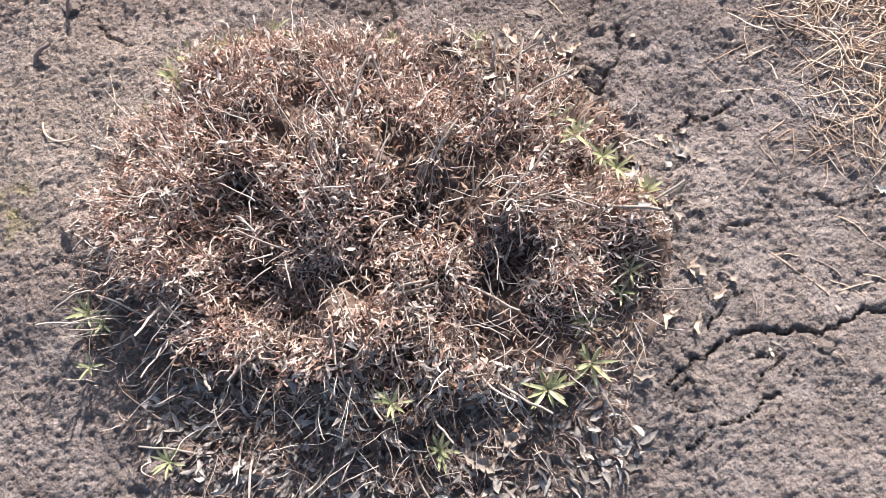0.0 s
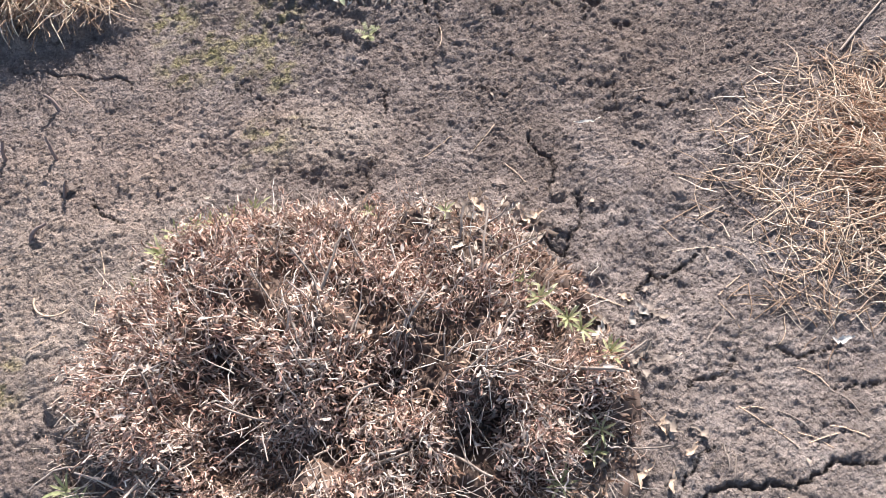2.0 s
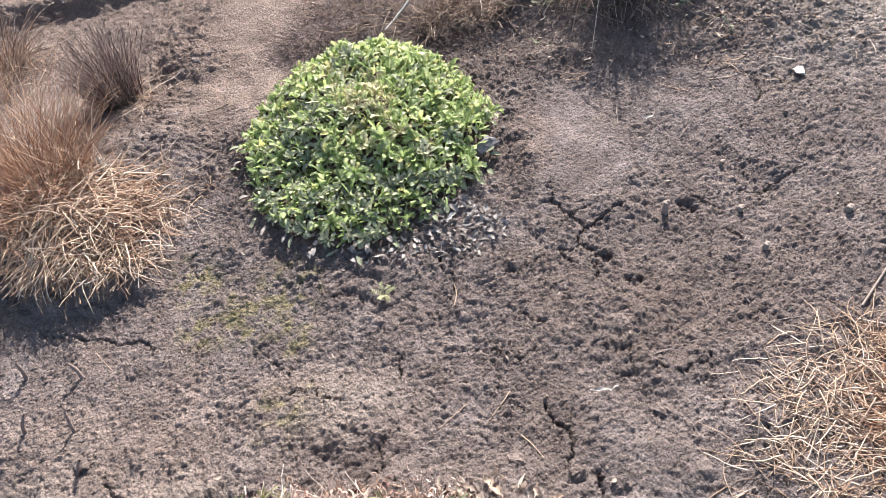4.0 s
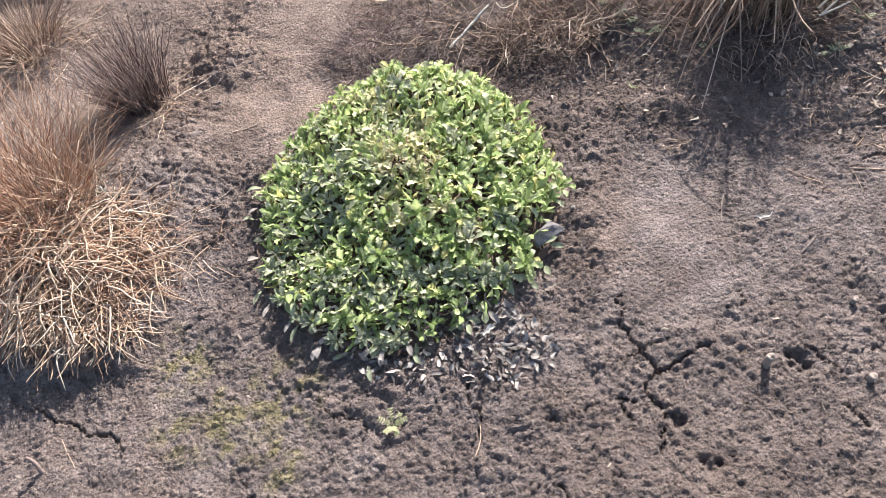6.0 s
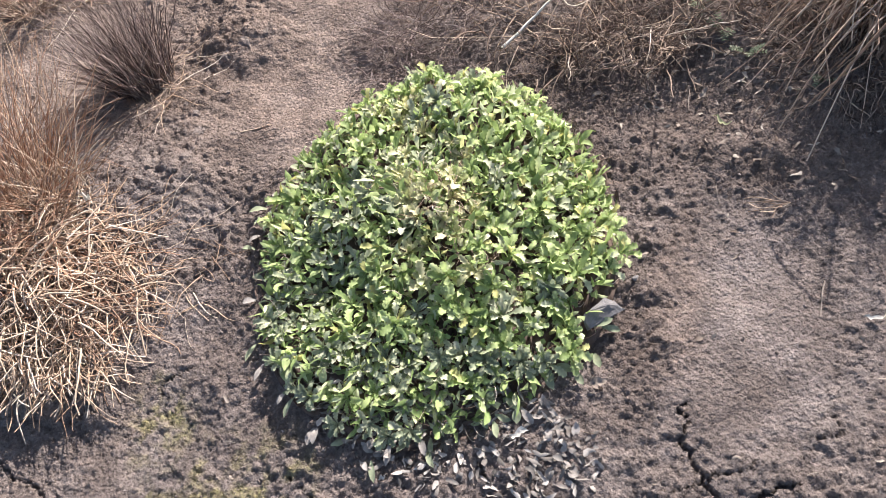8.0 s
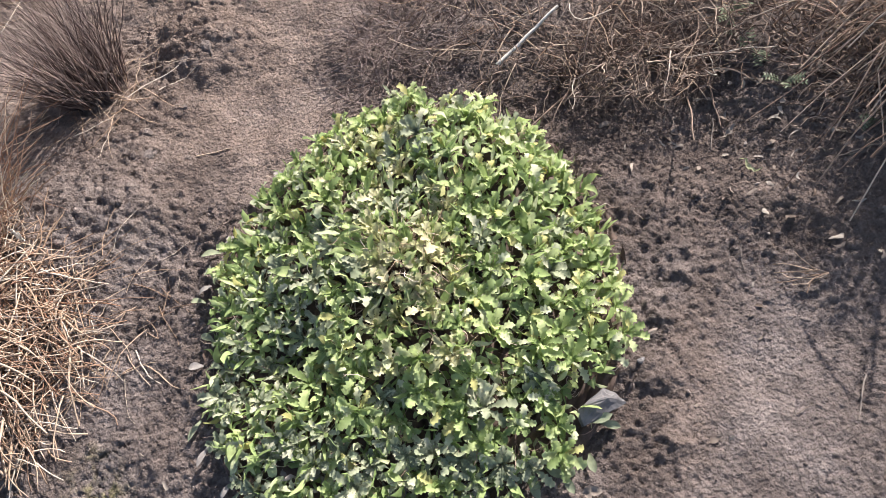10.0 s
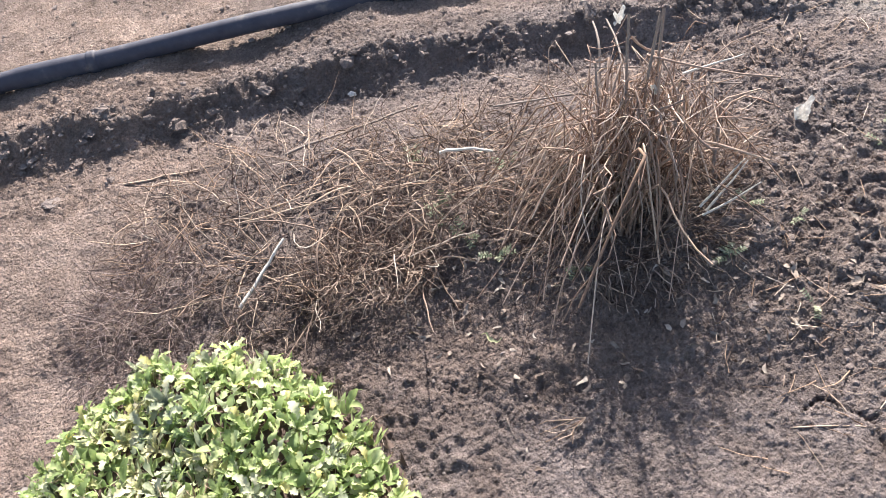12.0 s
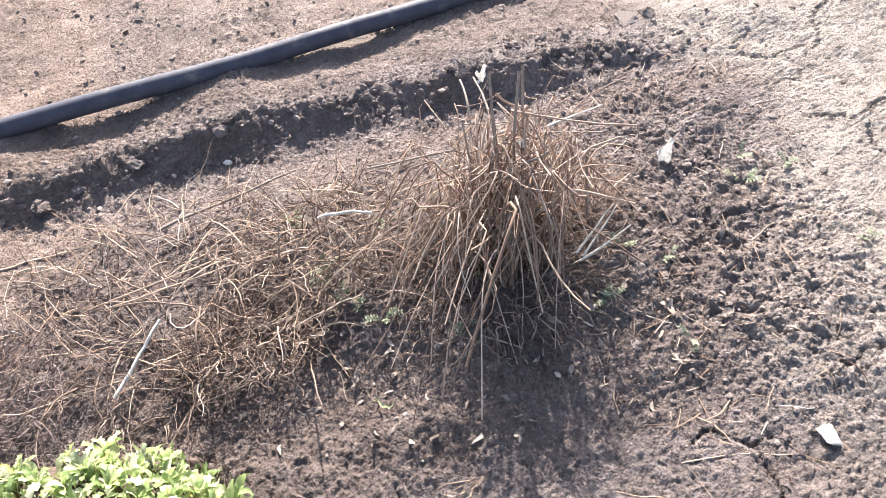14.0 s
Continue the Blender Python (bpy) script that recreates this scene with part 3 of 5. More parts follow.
single("dug_crumbs", crumbs(*scattered(7000, lambda x, y: patch(x, y, 1.08, 2.85, 0.34, 0.5, 0.4, 0.2, 135), 0.0025, 0.008, (0.6, 1.6, 2.2, 3.5)), sink=0.4), CLOD,
       "loose dug soil in small lumps beside the shrub", "soil", kind="stuff", origin=(0, 0, 0), smooth=False)


def chunk(i, jitter=0.06):
    """An angular lump: the hull of scattered points, roughened."""
    r = np.random.default_rng(300 + i)
    bm = bmesh.new()
    for p in unit(r.normal(size=(26, 3))) * r.uniform(0.75, 1.05, (26, 1)) * r.uniform(0.7, 1.25, 3):
        bm.verts.new((p[0], p[1], max(p[2], -0.4) * 0.75))
    bmesh.ops.convex_hull(bm, input=bm.verts[:])
    bmesh.ops.delete(bm, geom=[v for v in bm.verts if not v.link_faces], context="VERTS")
    bmesh.ops.subdivide_edges(bm, edges=bm.edges[:], cuts=2, use_grid_fill=True)
    bmesh.ops.triangulate(bm, faces=bm.faces[:])
    dents = unit(r.normal(size=(14, 3)))
    for v in bm.verts:
        d = np.array(v.co.normalized())
        v.co *= 1 - 0.22 * float(np.exp(-((dents - d) ** 2).sum(1) / 0.09).max())
        v.co += Vector(r.normal(size=3)) * jitter
    bm.verts.index_update()
    shape = np.array([v.co[:] for v in bm.verts]), np.array([[v.index for v in f.verts] for f in bm.faces])
    bm.free()
    return shape


def clod_mesh(i):
    me = mesh_of("soil_clod", *chunk(i), False)
    me.materials.append(CLOD)
    return me


CLODS = [clod_mesh(i) for i in range(7)]


def soil_clod(x, y, size, label="lump of dry soil lying on the crust", mesh=None, name="soil_clod", category="clod", mat=None):
    ob = new(name, mesh or CLODS[rng.integers(7)])
    ob.location, ob.rotation_euler, ob.scale = (x, y, place(x, y) - 0.12 * size), (rng.uniform(-0.3, 0.3), rng.uniform(-0.3, 0.3), rng.uniform(0, 6.28)), (0.9 * size * rng.uniform(0.8, 1.2), 0.9 * size, 0.55 * size)
    return tagged(ob, label, category, "clods on the soil")


for x, y, size in ((0.46, 1.10, 0.03), (0.52, 0.96, 0.032), (-0.89, 1.02, 0.036), (0.65, 0.31, 0.026), (0.26, 0.96, 0.024), (0.13, 1.0, 0.026), (0.2, 0.99, 0.02), (0.36, 0.99, 0.018), (0.28, 1.45, 0.014),
                   (0.09, 3.5, 0.03), (-0.53, 3.34, 0.042), (-0.62, 3.36, 0.036), (-0.44, 3.36, 0.034), (-0.28, 3.4, 0.035), (-0.75, 3.38, 0.04), (-0.15, 3.42, 0.03), (0.3, 3.5, 0.028), (0.66, 3.5, 0.035), (0.85, 3.54, 0.04),
                   (1.0, 3.55, 0.045), (1.12, 3.57, 0.045), (1.22, 3.6, 0.05), (0.93, 3.58, 0.03), (1.3, 3.62, 0.05), (1.18, 3.52, 0.03), (0.92, 2.26, 0.02), (0.8, 2.5, 0.022), (-1.0, 2.6, 0.03), (-0.95, 2.64, 0.022),
                   (-1.05, 2.55, 0.025), (-0.85, 3.1, 0.028), (-0.7, 3.16, 0.022), (0.05, 3.72, 0.02), (-0.3, 4.15, 0.03), (0.4, 4.2, 0.025)):
    soil_clod(x, y, size)
for i in range(120):
    x = rng.uniform(-1.3, 1.35)
    soil_clod(x, float(scarp_line(x)) + rng.normal(-0.03, 0.04), rng.uniform(0.010, 0.026), "dark soil lump on the edge of the bank")
for i in range(16):
    soil_clod(rng.uniform(-1.3, -0.82), rng.uniform(1.44, 1.54), rng.uniform(0.009, 0.022), "soil lump fallen from the low ledge")
for i in range(26):
    soil_clod(rng.normal(-1.06, 0.08), rng.normal(2.2, 0.12), rng.uniform(0.010, 0.024), "dark soil lump between the dry tussocks")
for i in range(40):
    soil_clod(rng.uniform(1.15, 1.9), rng.uniform(2.3, 3.6), rng.uniform(0.008, 0.022), "tan crusty soil lump on the trodden path")
for i in range(75):
    soil_clod(rng.uniform(-1.0, 1.5), rng.uniform(3.6, 4.6), rng.uniform(0.006, 0.018))


# ---- withered cushion plant, in front ----
def brown_dome(x, y):
    d = np.hypot((x + 0.175) / 0.55, (y - 0.5) / np.where(y < 0.5, 0.37, 0.43)) + 0.12 * fbm(x, y, 0.16, 2, 141)
    h = 0.115 * np.clip(1 - d ** 2, 0, 1) ** 0.55 * (1 + 0.5 * fbm(x, y, 0.1, 2, 142))
    for hx, hy, hr, hd in ((-0.085, 0.50, 0.045, 0.10), (-0.32, 0.34, 0.06, 0.09), (0.10, 0.45, 0.045, 0.07), (-0.11, 0.23, 0.04, 0.05), (0.26, 0.46, 0.035, 0.05), (-0.2, 0.68, 0.03, 0.05), (-0.42, 0.56, 0.03, 0.04)):
        h = h - hd * np.exp(-((x - hx) ** 2 + (y - hy) ** 2) / hr ** 2)
    return np.maximum(h, 0) + height(x, y)


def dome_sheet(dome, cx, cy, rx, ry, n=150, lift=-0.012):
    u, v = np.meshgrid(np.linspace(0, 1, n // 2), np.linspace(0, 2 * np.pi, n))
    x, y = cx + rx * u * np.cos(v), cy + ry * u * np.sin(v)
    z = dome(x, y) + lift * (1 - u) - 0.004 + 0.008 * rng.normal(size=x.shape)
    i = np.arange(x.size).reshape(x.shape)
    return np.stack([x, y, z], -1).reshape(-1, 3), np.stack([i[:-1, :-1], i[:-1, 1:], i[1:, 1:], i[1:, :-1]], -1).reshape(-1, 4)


withered = thing("withered_cushion_plant", (-0.19, 0.43, place(-0.19, 0.43)), "withered reddish-brown cushion plant with a few green shoots round its rim", "plant")
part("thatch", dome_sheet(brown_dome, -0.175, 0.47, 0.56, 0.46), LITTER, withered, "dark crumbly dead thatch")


def on_dome(n, dome, cx, cy, rx, ry, power=0.5, lift=0.0):
    x, y, a, r = disc(n, cx, cy, rx, ry, power)
    return np.stack([x, y, dome(x, y) + lift * rng.uniform(-0.6, 1, n)], -1), a, r


def tangle(n, dome, c, rad, length, radius, k=6, curl=0.7, rise=0.35, lift=0.02, power=0.5, droop=0.2, wobble=0.7, gaps=0.0):
    base, a, r = on_dome(n, dome, *c, *rad, power, lift)
    if gaps:
        keep = fbm(base[:, 0], base[:, 1], 0.13, 2, 171) > gaps * rng.uniform(-0.6, 1, n)
        base, a, r = base[keep], a[keep], r[keep]
        n = len(a)
    out = np.stack([np.cos(a) * r, np.sin(a) * r, np.full(n, rise)], -1) + 0.8 * rng.normal(size=(n, 3)) * np.array((1, 1, 0.5))
    p = grow(base, out, length * rng.uniform(0.5, 1.4, n), k, wobble, droop, curl, dome)
    return tubes(p, taper(n, k, radius, 0.5))


def tufts(n, per, dome, c, rad, tall, spread, length, radius, k=6, curl=0.6):
    """Many small heads of curled dead shoots, each a bunch of strands round one point."""
    cx, cy, a, r = disc(n, *c, *rad, 0.5)
    keep = fbm(cx, cy, 0.075, 2, 143) > -0.15
    cx, cy, a, r = cx[keep], cy[keep], a[keep], r[keep]
    m = len(cx)
    lean = 0.5 * np.stack([np.cos(a) * r, np.sin(a) * r], -1) + 0.35 * rng.normal(size=(m, 2))
    top = tall * rng.uniform(0.35, 1.0, m)
    who = np.repeat(np.arange(m), per)
    up = rng.uniform(0.1, 1, len(who)) ** 0.6
    off = rng.normal(size=(len(who), 2)) * spread
    xy = np.stack([cx, cy], -1)[who] + off + lean[who] * (up * top[who])[:, None]
    base = np.concatenate([xy, (dome(cx, cy)[who] + up * top[who] - 0.004)[:, None]], 1)
    head = np.concatenate([off / spread + lean[who], np.full((len(who), 1), 0.5)], 1) + 0.7 * rng.normal(size=(len(who), 3))
    p = grow(base, head, length * rng.uniform(0.4, 1.5, len(who)), k, 1.3, 0.3, curl, dome)
    foot = np.stack([cx, cy, dome(cx, cy) - 0.006], -1)
    s = grow(foot, np.concatenate([lean, np.ones((m, 1))], 1), top + 0.006, 5, 0.2)
    w = radius * rng.uniform(0.4, 1.5, (len(p), 1)) * rng.uniform(0.5, 1.3, (len(p), k))
    return join(ribbons(p, w, unit(rng.normal(size=(len(p), 3))), 0.5), tubes(s, taper(m, 5, 0.0012, 0.8), 4))


RUSTY = strand_material("rusty_shoots", [(0.0, (0.18, 0.09, 0.068)), (0.4, (0.46, 0.275, 0.215)), (0.8, (0.72, 0.52, 0.43)), (1.0, (0.88, 0.76, 0.67))], glow=0.12)
ASHEN = strand_material("ashen_shoots", [(0.0, (0.16, 0.125, 0.11)), (0.5, (0.46, 0.38, 0.335)), (1.0, (0.82, 0.74, 0.67))], glow=0.1)
BODY = ((-0.17, 0.56), (0.51, 0.345))
part("rusty_shoot_mass", tufts(620, 13, brown_dome, *BODY, 0.055, 0.011, 0.020, 0.0011, 5, 0.4), RUSTY, withered, "rusty curled dead shoots", "stuff")
part("brown_shoot_mass", tufts(480, 13, brown_dome, *BODY, 0.06, 0.011, 0.022, 0.0010, 5, 0.4), BROWN, withered, "brown curled dead shoots", "stuff")
part("ashen_shoot_mass", tufts(380, 13, brown_dome, *BODY, 0.055, 0.012, 0.024, 0.0010, 5, 0.4), ASHEN, withered, "ash-grey curled dead shoots", "stuff")
part("rim_shoot_mass", tufts(110, 12, brown_dome, (-0.18, 0.46), (0.56, 0.45), 0.03, 0.012, 0.026, 0.0011), BROWN, withered, "dead shoots straggling at the rim", "stuff")
part("rim_tangle", tangle(900, brown_dome, (-0.18, 0.43), (0.55, 0.50), 0.045, 0.0011, 7, 0.35, lift=0.006, rise=0.1, power=0.25), BROWN, withered, "thin stems straggling over the rim", "stuff")
part("strand_tangle", tangle(800, brown_dome, (-0.18, 0.47), (0.53, 0.45), 0.07, 0.0011, 7, 0.04, lift=0.05, wobble=0.35), ASHEN, withered, "fine bleached dead strands", "stuff")


def flakes(n, dome, c, rad, length, width, power=0.5, lift=0.01, k=5, curl=0.35, rise=0.2, gaps=None):
    base, a, r = on_dome(n, dome, *c, *rad, power, lift)
    if gaps is not None:
        keep = fbm(base[:, 0], base[:, 1], 0.075, 2, 143) > gaps
        base, a, r = base[keep], a[keep], r[keep]
        n = len(a)
    head = np.stack([np.cos(a), np.sin(a), np.full(n, rise)], -1) + 0.9 * rng.normal(size=(n, 3)) * np.array((1, 1, 0.5))
    p = grow(base, head, length * rng.uniform(0.6, 1.5, n), k, 0.6, 0.3, curl, dome)
    w = width * rng.uniform(0.5, 1.5, (n, 1)) * np.array([0.35, 0.95, 1.0, 0.7, 0.08])[None] * rng.uniform(0.6, 1.3, (n, 5))
    return ribbons(p, w, unit(rng.normal(size=(n, 3)) * np.array((1, 1, 0.25))), 0.35)


for tint, count, high in ((RUSTY, 3000, 0.035), (BROWN, 2600, 0.05), (ASHEN, 1700, 0.055)):
    part("shrivelled_foliage", flakes(count, brown_dome, (-0.17, 0.555), (0.51, 0.355), 0.019, 0.0022, lift=high, curl=0.45, rise=0.3, gaps=-0.12), tint, withered, "small shrivelled dead leaves", "stuff")
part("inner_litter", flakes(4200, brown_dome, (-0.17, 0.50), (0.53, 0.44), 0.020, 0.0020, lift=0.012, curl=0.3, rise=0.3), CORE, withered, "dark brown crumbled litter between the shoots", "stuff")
# Darker grey stems put the shade of the plant's front into their colour.
part("front_tangle", tangle(900, brown_dome, (-0.13, 0.17), (0.42, 0.13), 0.04, 0.0009, 6, 0.3, rise=0.5, lift=0.02), GREY, withered, "dead stems along the front, greyed to stand for its shade", "stuff")
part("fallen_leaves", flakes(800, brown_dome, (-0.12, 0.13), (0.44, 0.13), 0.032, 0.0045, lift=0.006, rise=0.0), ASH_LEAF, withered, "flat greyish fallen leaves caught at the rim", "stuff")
part("rim_leaves", flakes(150, brown_dome, (0.08, 0.84), (0.16, 0.12), 0.035, 0.005, lift=0.006, rise=0.0), FLAKE, withered, "pale dry leaves caught at the rim", "stuff")
for i in range(110):
    a, r = rng.uniform(0, 6.28), rng.uniform(0.1, 0.95)
    x, y = -0.19 + 0.54 * r * math.cos(a), 0.43 + 0.47 * r * math.sin(a)
    b = np.array([[x, y, float(brown_dome(np.array([x]), np.array([y]))[0]) - 0.01]])
    h = np.array([[0.8 * math.cos(a) + rng.normal() * 0.5, 0.8 * math.sin(a) + rng.normal() * 0.5, 0.75]])
    p = grow(b, h, rng.uniform(0.07, 0.15), 7, 0.35, 0.5, 0.0, brown_dome)
    part("woody_stem", tubes(p, taper(1, 7, rng.uniform(0.0017, 0.0031), 0.7), 6), ASHEN if i % 4 == 0 else BARK, withered)


def shoot_shape(cx, cy, z, size, leaves, upright):
    n, k = leaves, 6
    a = np.arange(n) * 2.4 + rng.uniform(0, 6.28) + rng.normal(0, 0.25, n)
    rise = upright * np.linspace(0.3, 2.2, n)
    p = grow(np.tile((cx, cy, z), (n, 1)), np.stack([np.cos(a), np.sin(a), rise], -1), size * rng.uniform(0.7, 1.15, n), k, 0.08, 0.55)
    w = size * 0.068 * np.array([0.45, 0.6, 0.95, 1.0, 0.75, 0.06])[None] * rng.uniform(0.8, 1.2, (n, 1))
    return ribbons(p, w, np.stack([-np.sin(a), np.cos(a), 0 * a], -1), 0.3)


for x, y, size, leaves, up in ((0.16, 0.205, 0.058, 20, 0.6), (0.235, 0.255, 0.06, 14, 0.6), (0.225, 0.325, 0.045, 12, 0.7), (0.29, 0.385, 0.045, 12, 0.7), (0.305, 0.42, 0.04, 9, 0.6), (0.325, 0.55, 0.045, 16, 0.9),
                               (0.255, 0.62, 0.04, 14, 0.9), (0.205, 0.66, 0.045, 14, 0.9), (0.18, 0.70, 0.04, 12, 0.9), (-0.39, 0.89, 0.045, 12, 1.1), (-0.36, 0.9, 0.035, 10, 1.1), (-0.51, 0.85, 0.045, 11, 1.2),
                               (-0.47, 0.85, 0.04, 12, 1.1), (-0.57, 0.78, 0.05, 12, 1.2), (-0.55, 0.75, 0.04, 10, 1.0), (-0.69, 0.32, 0.05, 12, 0.9), (-0.66, 0.30, 0.045, 11, 0.8), (-0.49, 0.06, 0.045, 12, 0.8), (-0.15, 0.9, 0.035, 10, 1.0), (0.02, 0.87, 0.03, 8, 1.0), (0.28, 0.60, 0.04, 12, 0.9), (-0.44, 0.88, 0.04, 11, 1.2), (-0.53, 0.81, 0.045, 11, 1.2), (-0.62, 0.71, 0.045, 11, 1.0), (-0.10, 0.17, 0.045, 12, 0.8), (-0.02, 0.10, 0.05, 12, 0.8), (-0.67, 0.22, 0.04, 9, 0.8)):
    part("green_shoot", shoot_shape(x, y, float(brown_dome(np.array([x]), np.array([y]))[0]) + (0.032 if y > 0.5 else 0.016), (0.95 if y > 0.5 else 0.85) * size, max(8, int(0.85 * leaves)), up), SHOOT, withered, "small pale green shoot with narrow leaves")


# ---- green cushion of toothed leaves ----
CUSHION = (-0.29, 2.07)
RIM_TURNS = [0, 17, 42, 63, 83, 99, 111, 124, 140, 166, 184, 205, 229, 244, 262, 277, 296, 320, 348, 360]
RIM_REACH = [0.43, 0.41, 0.385, 0.42, 0.47, 0.495, 0.50, 0.485, 0.43, 0.40, 0.42, 0.39, 0.435, 0.48, 0.485, 0.475, 0.415, 0.425, 0.435, 0.43]


def cushion_reach(a):
    """How far the cushion's foliage spreads from its middle along bearing a."""
    return np.interp(np.degrees(a) % 360, RIM_TURNS, RIM_REACH)


def green_dome(x, y):
    a = np.arctan2(y - CUSHION[1], x - CUSHION[0])
    d = np.hypot(x - CUSHION[0], y - CUSHION[1]) / (cushion_reach(a) - 0.015) + 0.04 * fbm(x, y, 0.2, 2, 151)
    h = 0.11 * np.clip(1 - d ** 2, 0, 1) ** 0.65 * (1 + 0.28 * fbm(x, y, 0.14, 2, 152)) * (0.3 + 0.7 * step(1.6, 2.15, y))
    h = h - 0.06 * np.exp(-((x + 0.44) ** 2 + (y - 1.90) ** 2) / 0.06 ** 2) - 0.03 * np.exp(-((x + 0.25) ** 2 + (y - 2.2) ** 2) / 0.045 ** 2)
    return np.maximum(h, 0) + height(x, y)


def leaf_rosette_mesh(i, mat):
    r = np.random.default_rng(500 + i)
    n, k = int(r.integers(15, 21)), 15
    verts, faces, base = [], [], 0
    s = np.linspace(0, 1, k)
    outline = np.interp(s, [0, 0.25, 0.45, 0.65, 0.85, 0.94, 1.0], [0.03, 0.035, 0.070, 0.110, 0.115, 0.085, 0.015])
    for j in range(n):
        size = r.uniform(0.038, 0.062) * (0.6 + 0.4 * (1 - j / n))
        teeth = 1 + 0.27 * np.where(np.arange(k) % 2, 1, -1) * (s > 0.36)
        w = size * outline * teeth * r.uniform(0.85, 1.2)
        start, bend = np.radians(r.uniform(35, 75) + 25 * j / n), np.radians(r.uniform(40, 140))
        ang = start + np.radians(15) - bend * s ** 1.3
        dx, dz = np.cumsum(np.cos(ang)) * size / k, np.cumsum(np.sin(ang)) * size / k
        turn = 2.4 * j + r.uniform(-0.3, 0.3)
        c, q = math.cos(turn), math.sin(turn)
        wave = 0.3 * w * np.sin(s * 17 + r.uniform(0, 6))
        up = r.uniform(0.35, 0.9) * w
        rows = []
        for sgn in (1, 0, -1):
            px, py, pz = dx, sgn * w, dz + (up if sgn else 0) + sgn * wave
            rows.append(np.stack([px * c - py * q, px * q + py * c, pz], -1))
        v = np.stack(rows, 1)
        idx = np.arange(k * 3).reshape(k, 3) + base
        faces.append(np.stack([idx[:-1, :-1], idx[:-1, 1:], idx[1:, 1:], idx[1:, :-1]], -1).reshape(-1, 4))
        verts.append(v.reshape(-1, 3))
        base += k * 3
    me = mesh_of("leaf_rosette", np.concatenate(verts), np.concatenate(faces))
    me.materials.append(mat)
    return me


ROSETTES = [leaf_rosette_mesh(i, GREEN) for i in range(9)]
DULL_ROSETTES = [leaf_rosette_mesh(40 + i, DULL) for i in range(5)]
PALE_ROSETTES = [leaf_rosette_mesh(60 + i, PALE) for i in range(3)]
cushion = thing("green_cushion_plant", (-0.285, 2.02, place(-0.285, 2.02)), "dense bright green cushion plant of toothed leaf rosettes on soil", "plant")
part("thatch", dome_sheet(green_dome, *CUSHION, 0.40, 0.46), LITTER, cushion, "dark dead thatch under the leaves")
part("stem_litter", tangle(900, green_dome, CUSHION, (0.38, 0.44), 0.045, 0.0008, 6, 0.3, lift=0.01), BROWN, cushion, "thin dead brown stems", "stuff")
part("bleached_tangle", tangle(120, green_dome, (-0.27, 2.12), (0.06, 0.08), 0.05, 0.001, 6, 0.2, rise=0.8, lift=0.02), STRAW, cushion, "bleached dead stalks in the middle", "stuff")
part("lower_foliage", flakes(3000, green_dome, CUSHION, (0.37, 0.43), 0.034, 0.0055, lift=0.024, rise=0.7), GREEN, cushion, "older dull leaves below the rosettes", "stuff")
spots, tries = [], 0
while len(spots) < 295 and tries < 9000:
    tries += 1
    a, r = rng.uniform(0, 6.28), math.sqrt(rng.uniform(0, 1))
    reach = float(cushion_reach(a)) - 0.038
    x, y = CUSHION[0] + reach * r * math.cos(a), CUSHION[1] + reach * r * math.sin(a)
    if (x + 0.44) ** 2 + (y - 1.90) ** 2 < 0.045 ** 2 or (x + 0.25) ** 2 + (y - 2.2) ** 2 < 0.026 ** 2 or math.hypot(x - 0.085, y - 1.95) < 0.07:
        continue
    if all((x - p) ** 2 + (y - q) ** 2 > 0.040 ** 2 for p, q in spots):
        spots.append((x, y))
for x, y in spots:
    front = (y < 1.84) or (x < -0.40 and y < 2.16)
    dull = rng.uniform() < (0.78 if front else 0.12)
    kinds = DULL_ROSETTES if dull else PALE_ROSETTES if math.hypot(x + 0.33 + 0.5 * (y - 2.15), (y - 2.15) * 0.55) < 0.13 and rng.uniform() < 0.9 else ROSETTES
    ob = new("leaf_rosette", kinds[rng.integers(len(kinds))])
    e = 0.03
    sl = [float(green_dome(np.array([x + dx]), np.array([y + dy]))[0]) for dx, dy in ((-e, 0), (e, 0), (0, -e), (0, e), (0, 0))]
    normal = Vector((-(sl[1] - sl[0]) / (2 * e) * 0.8, -(sl[3] - sl[2]) / (2 * e) * 0.8, 1)).normalized()
    normal = (normal + 0.2 * Vector(rng.normal(size=3))).normalized()
    m = Matrix.Translation(Vector((x, y, sl[4] + 0.004)) - cushion.location) @ normal.to_track_quat("Z", "Y").to_matrix().to_4x4() @ pose(0, 0, 0, 0, 0, rng.uniform(0, 360)) @ Matrix.Diagonal((*(3 * [rng.uniform(0.75, 1.3) * (0.85 if front else 1.0)]), 1))
    ob.parent = cushion
    ob.matrix_basis = m
part("withered_leaves", flakes(420, green_dome, (-0.14, 1.67), (0.27, 0.11), 0.024, 0.0045, lift=0.006, rise=0.0), ASH_LEAF, cushion, "grey withered leaves along the lower rim", "stuff")


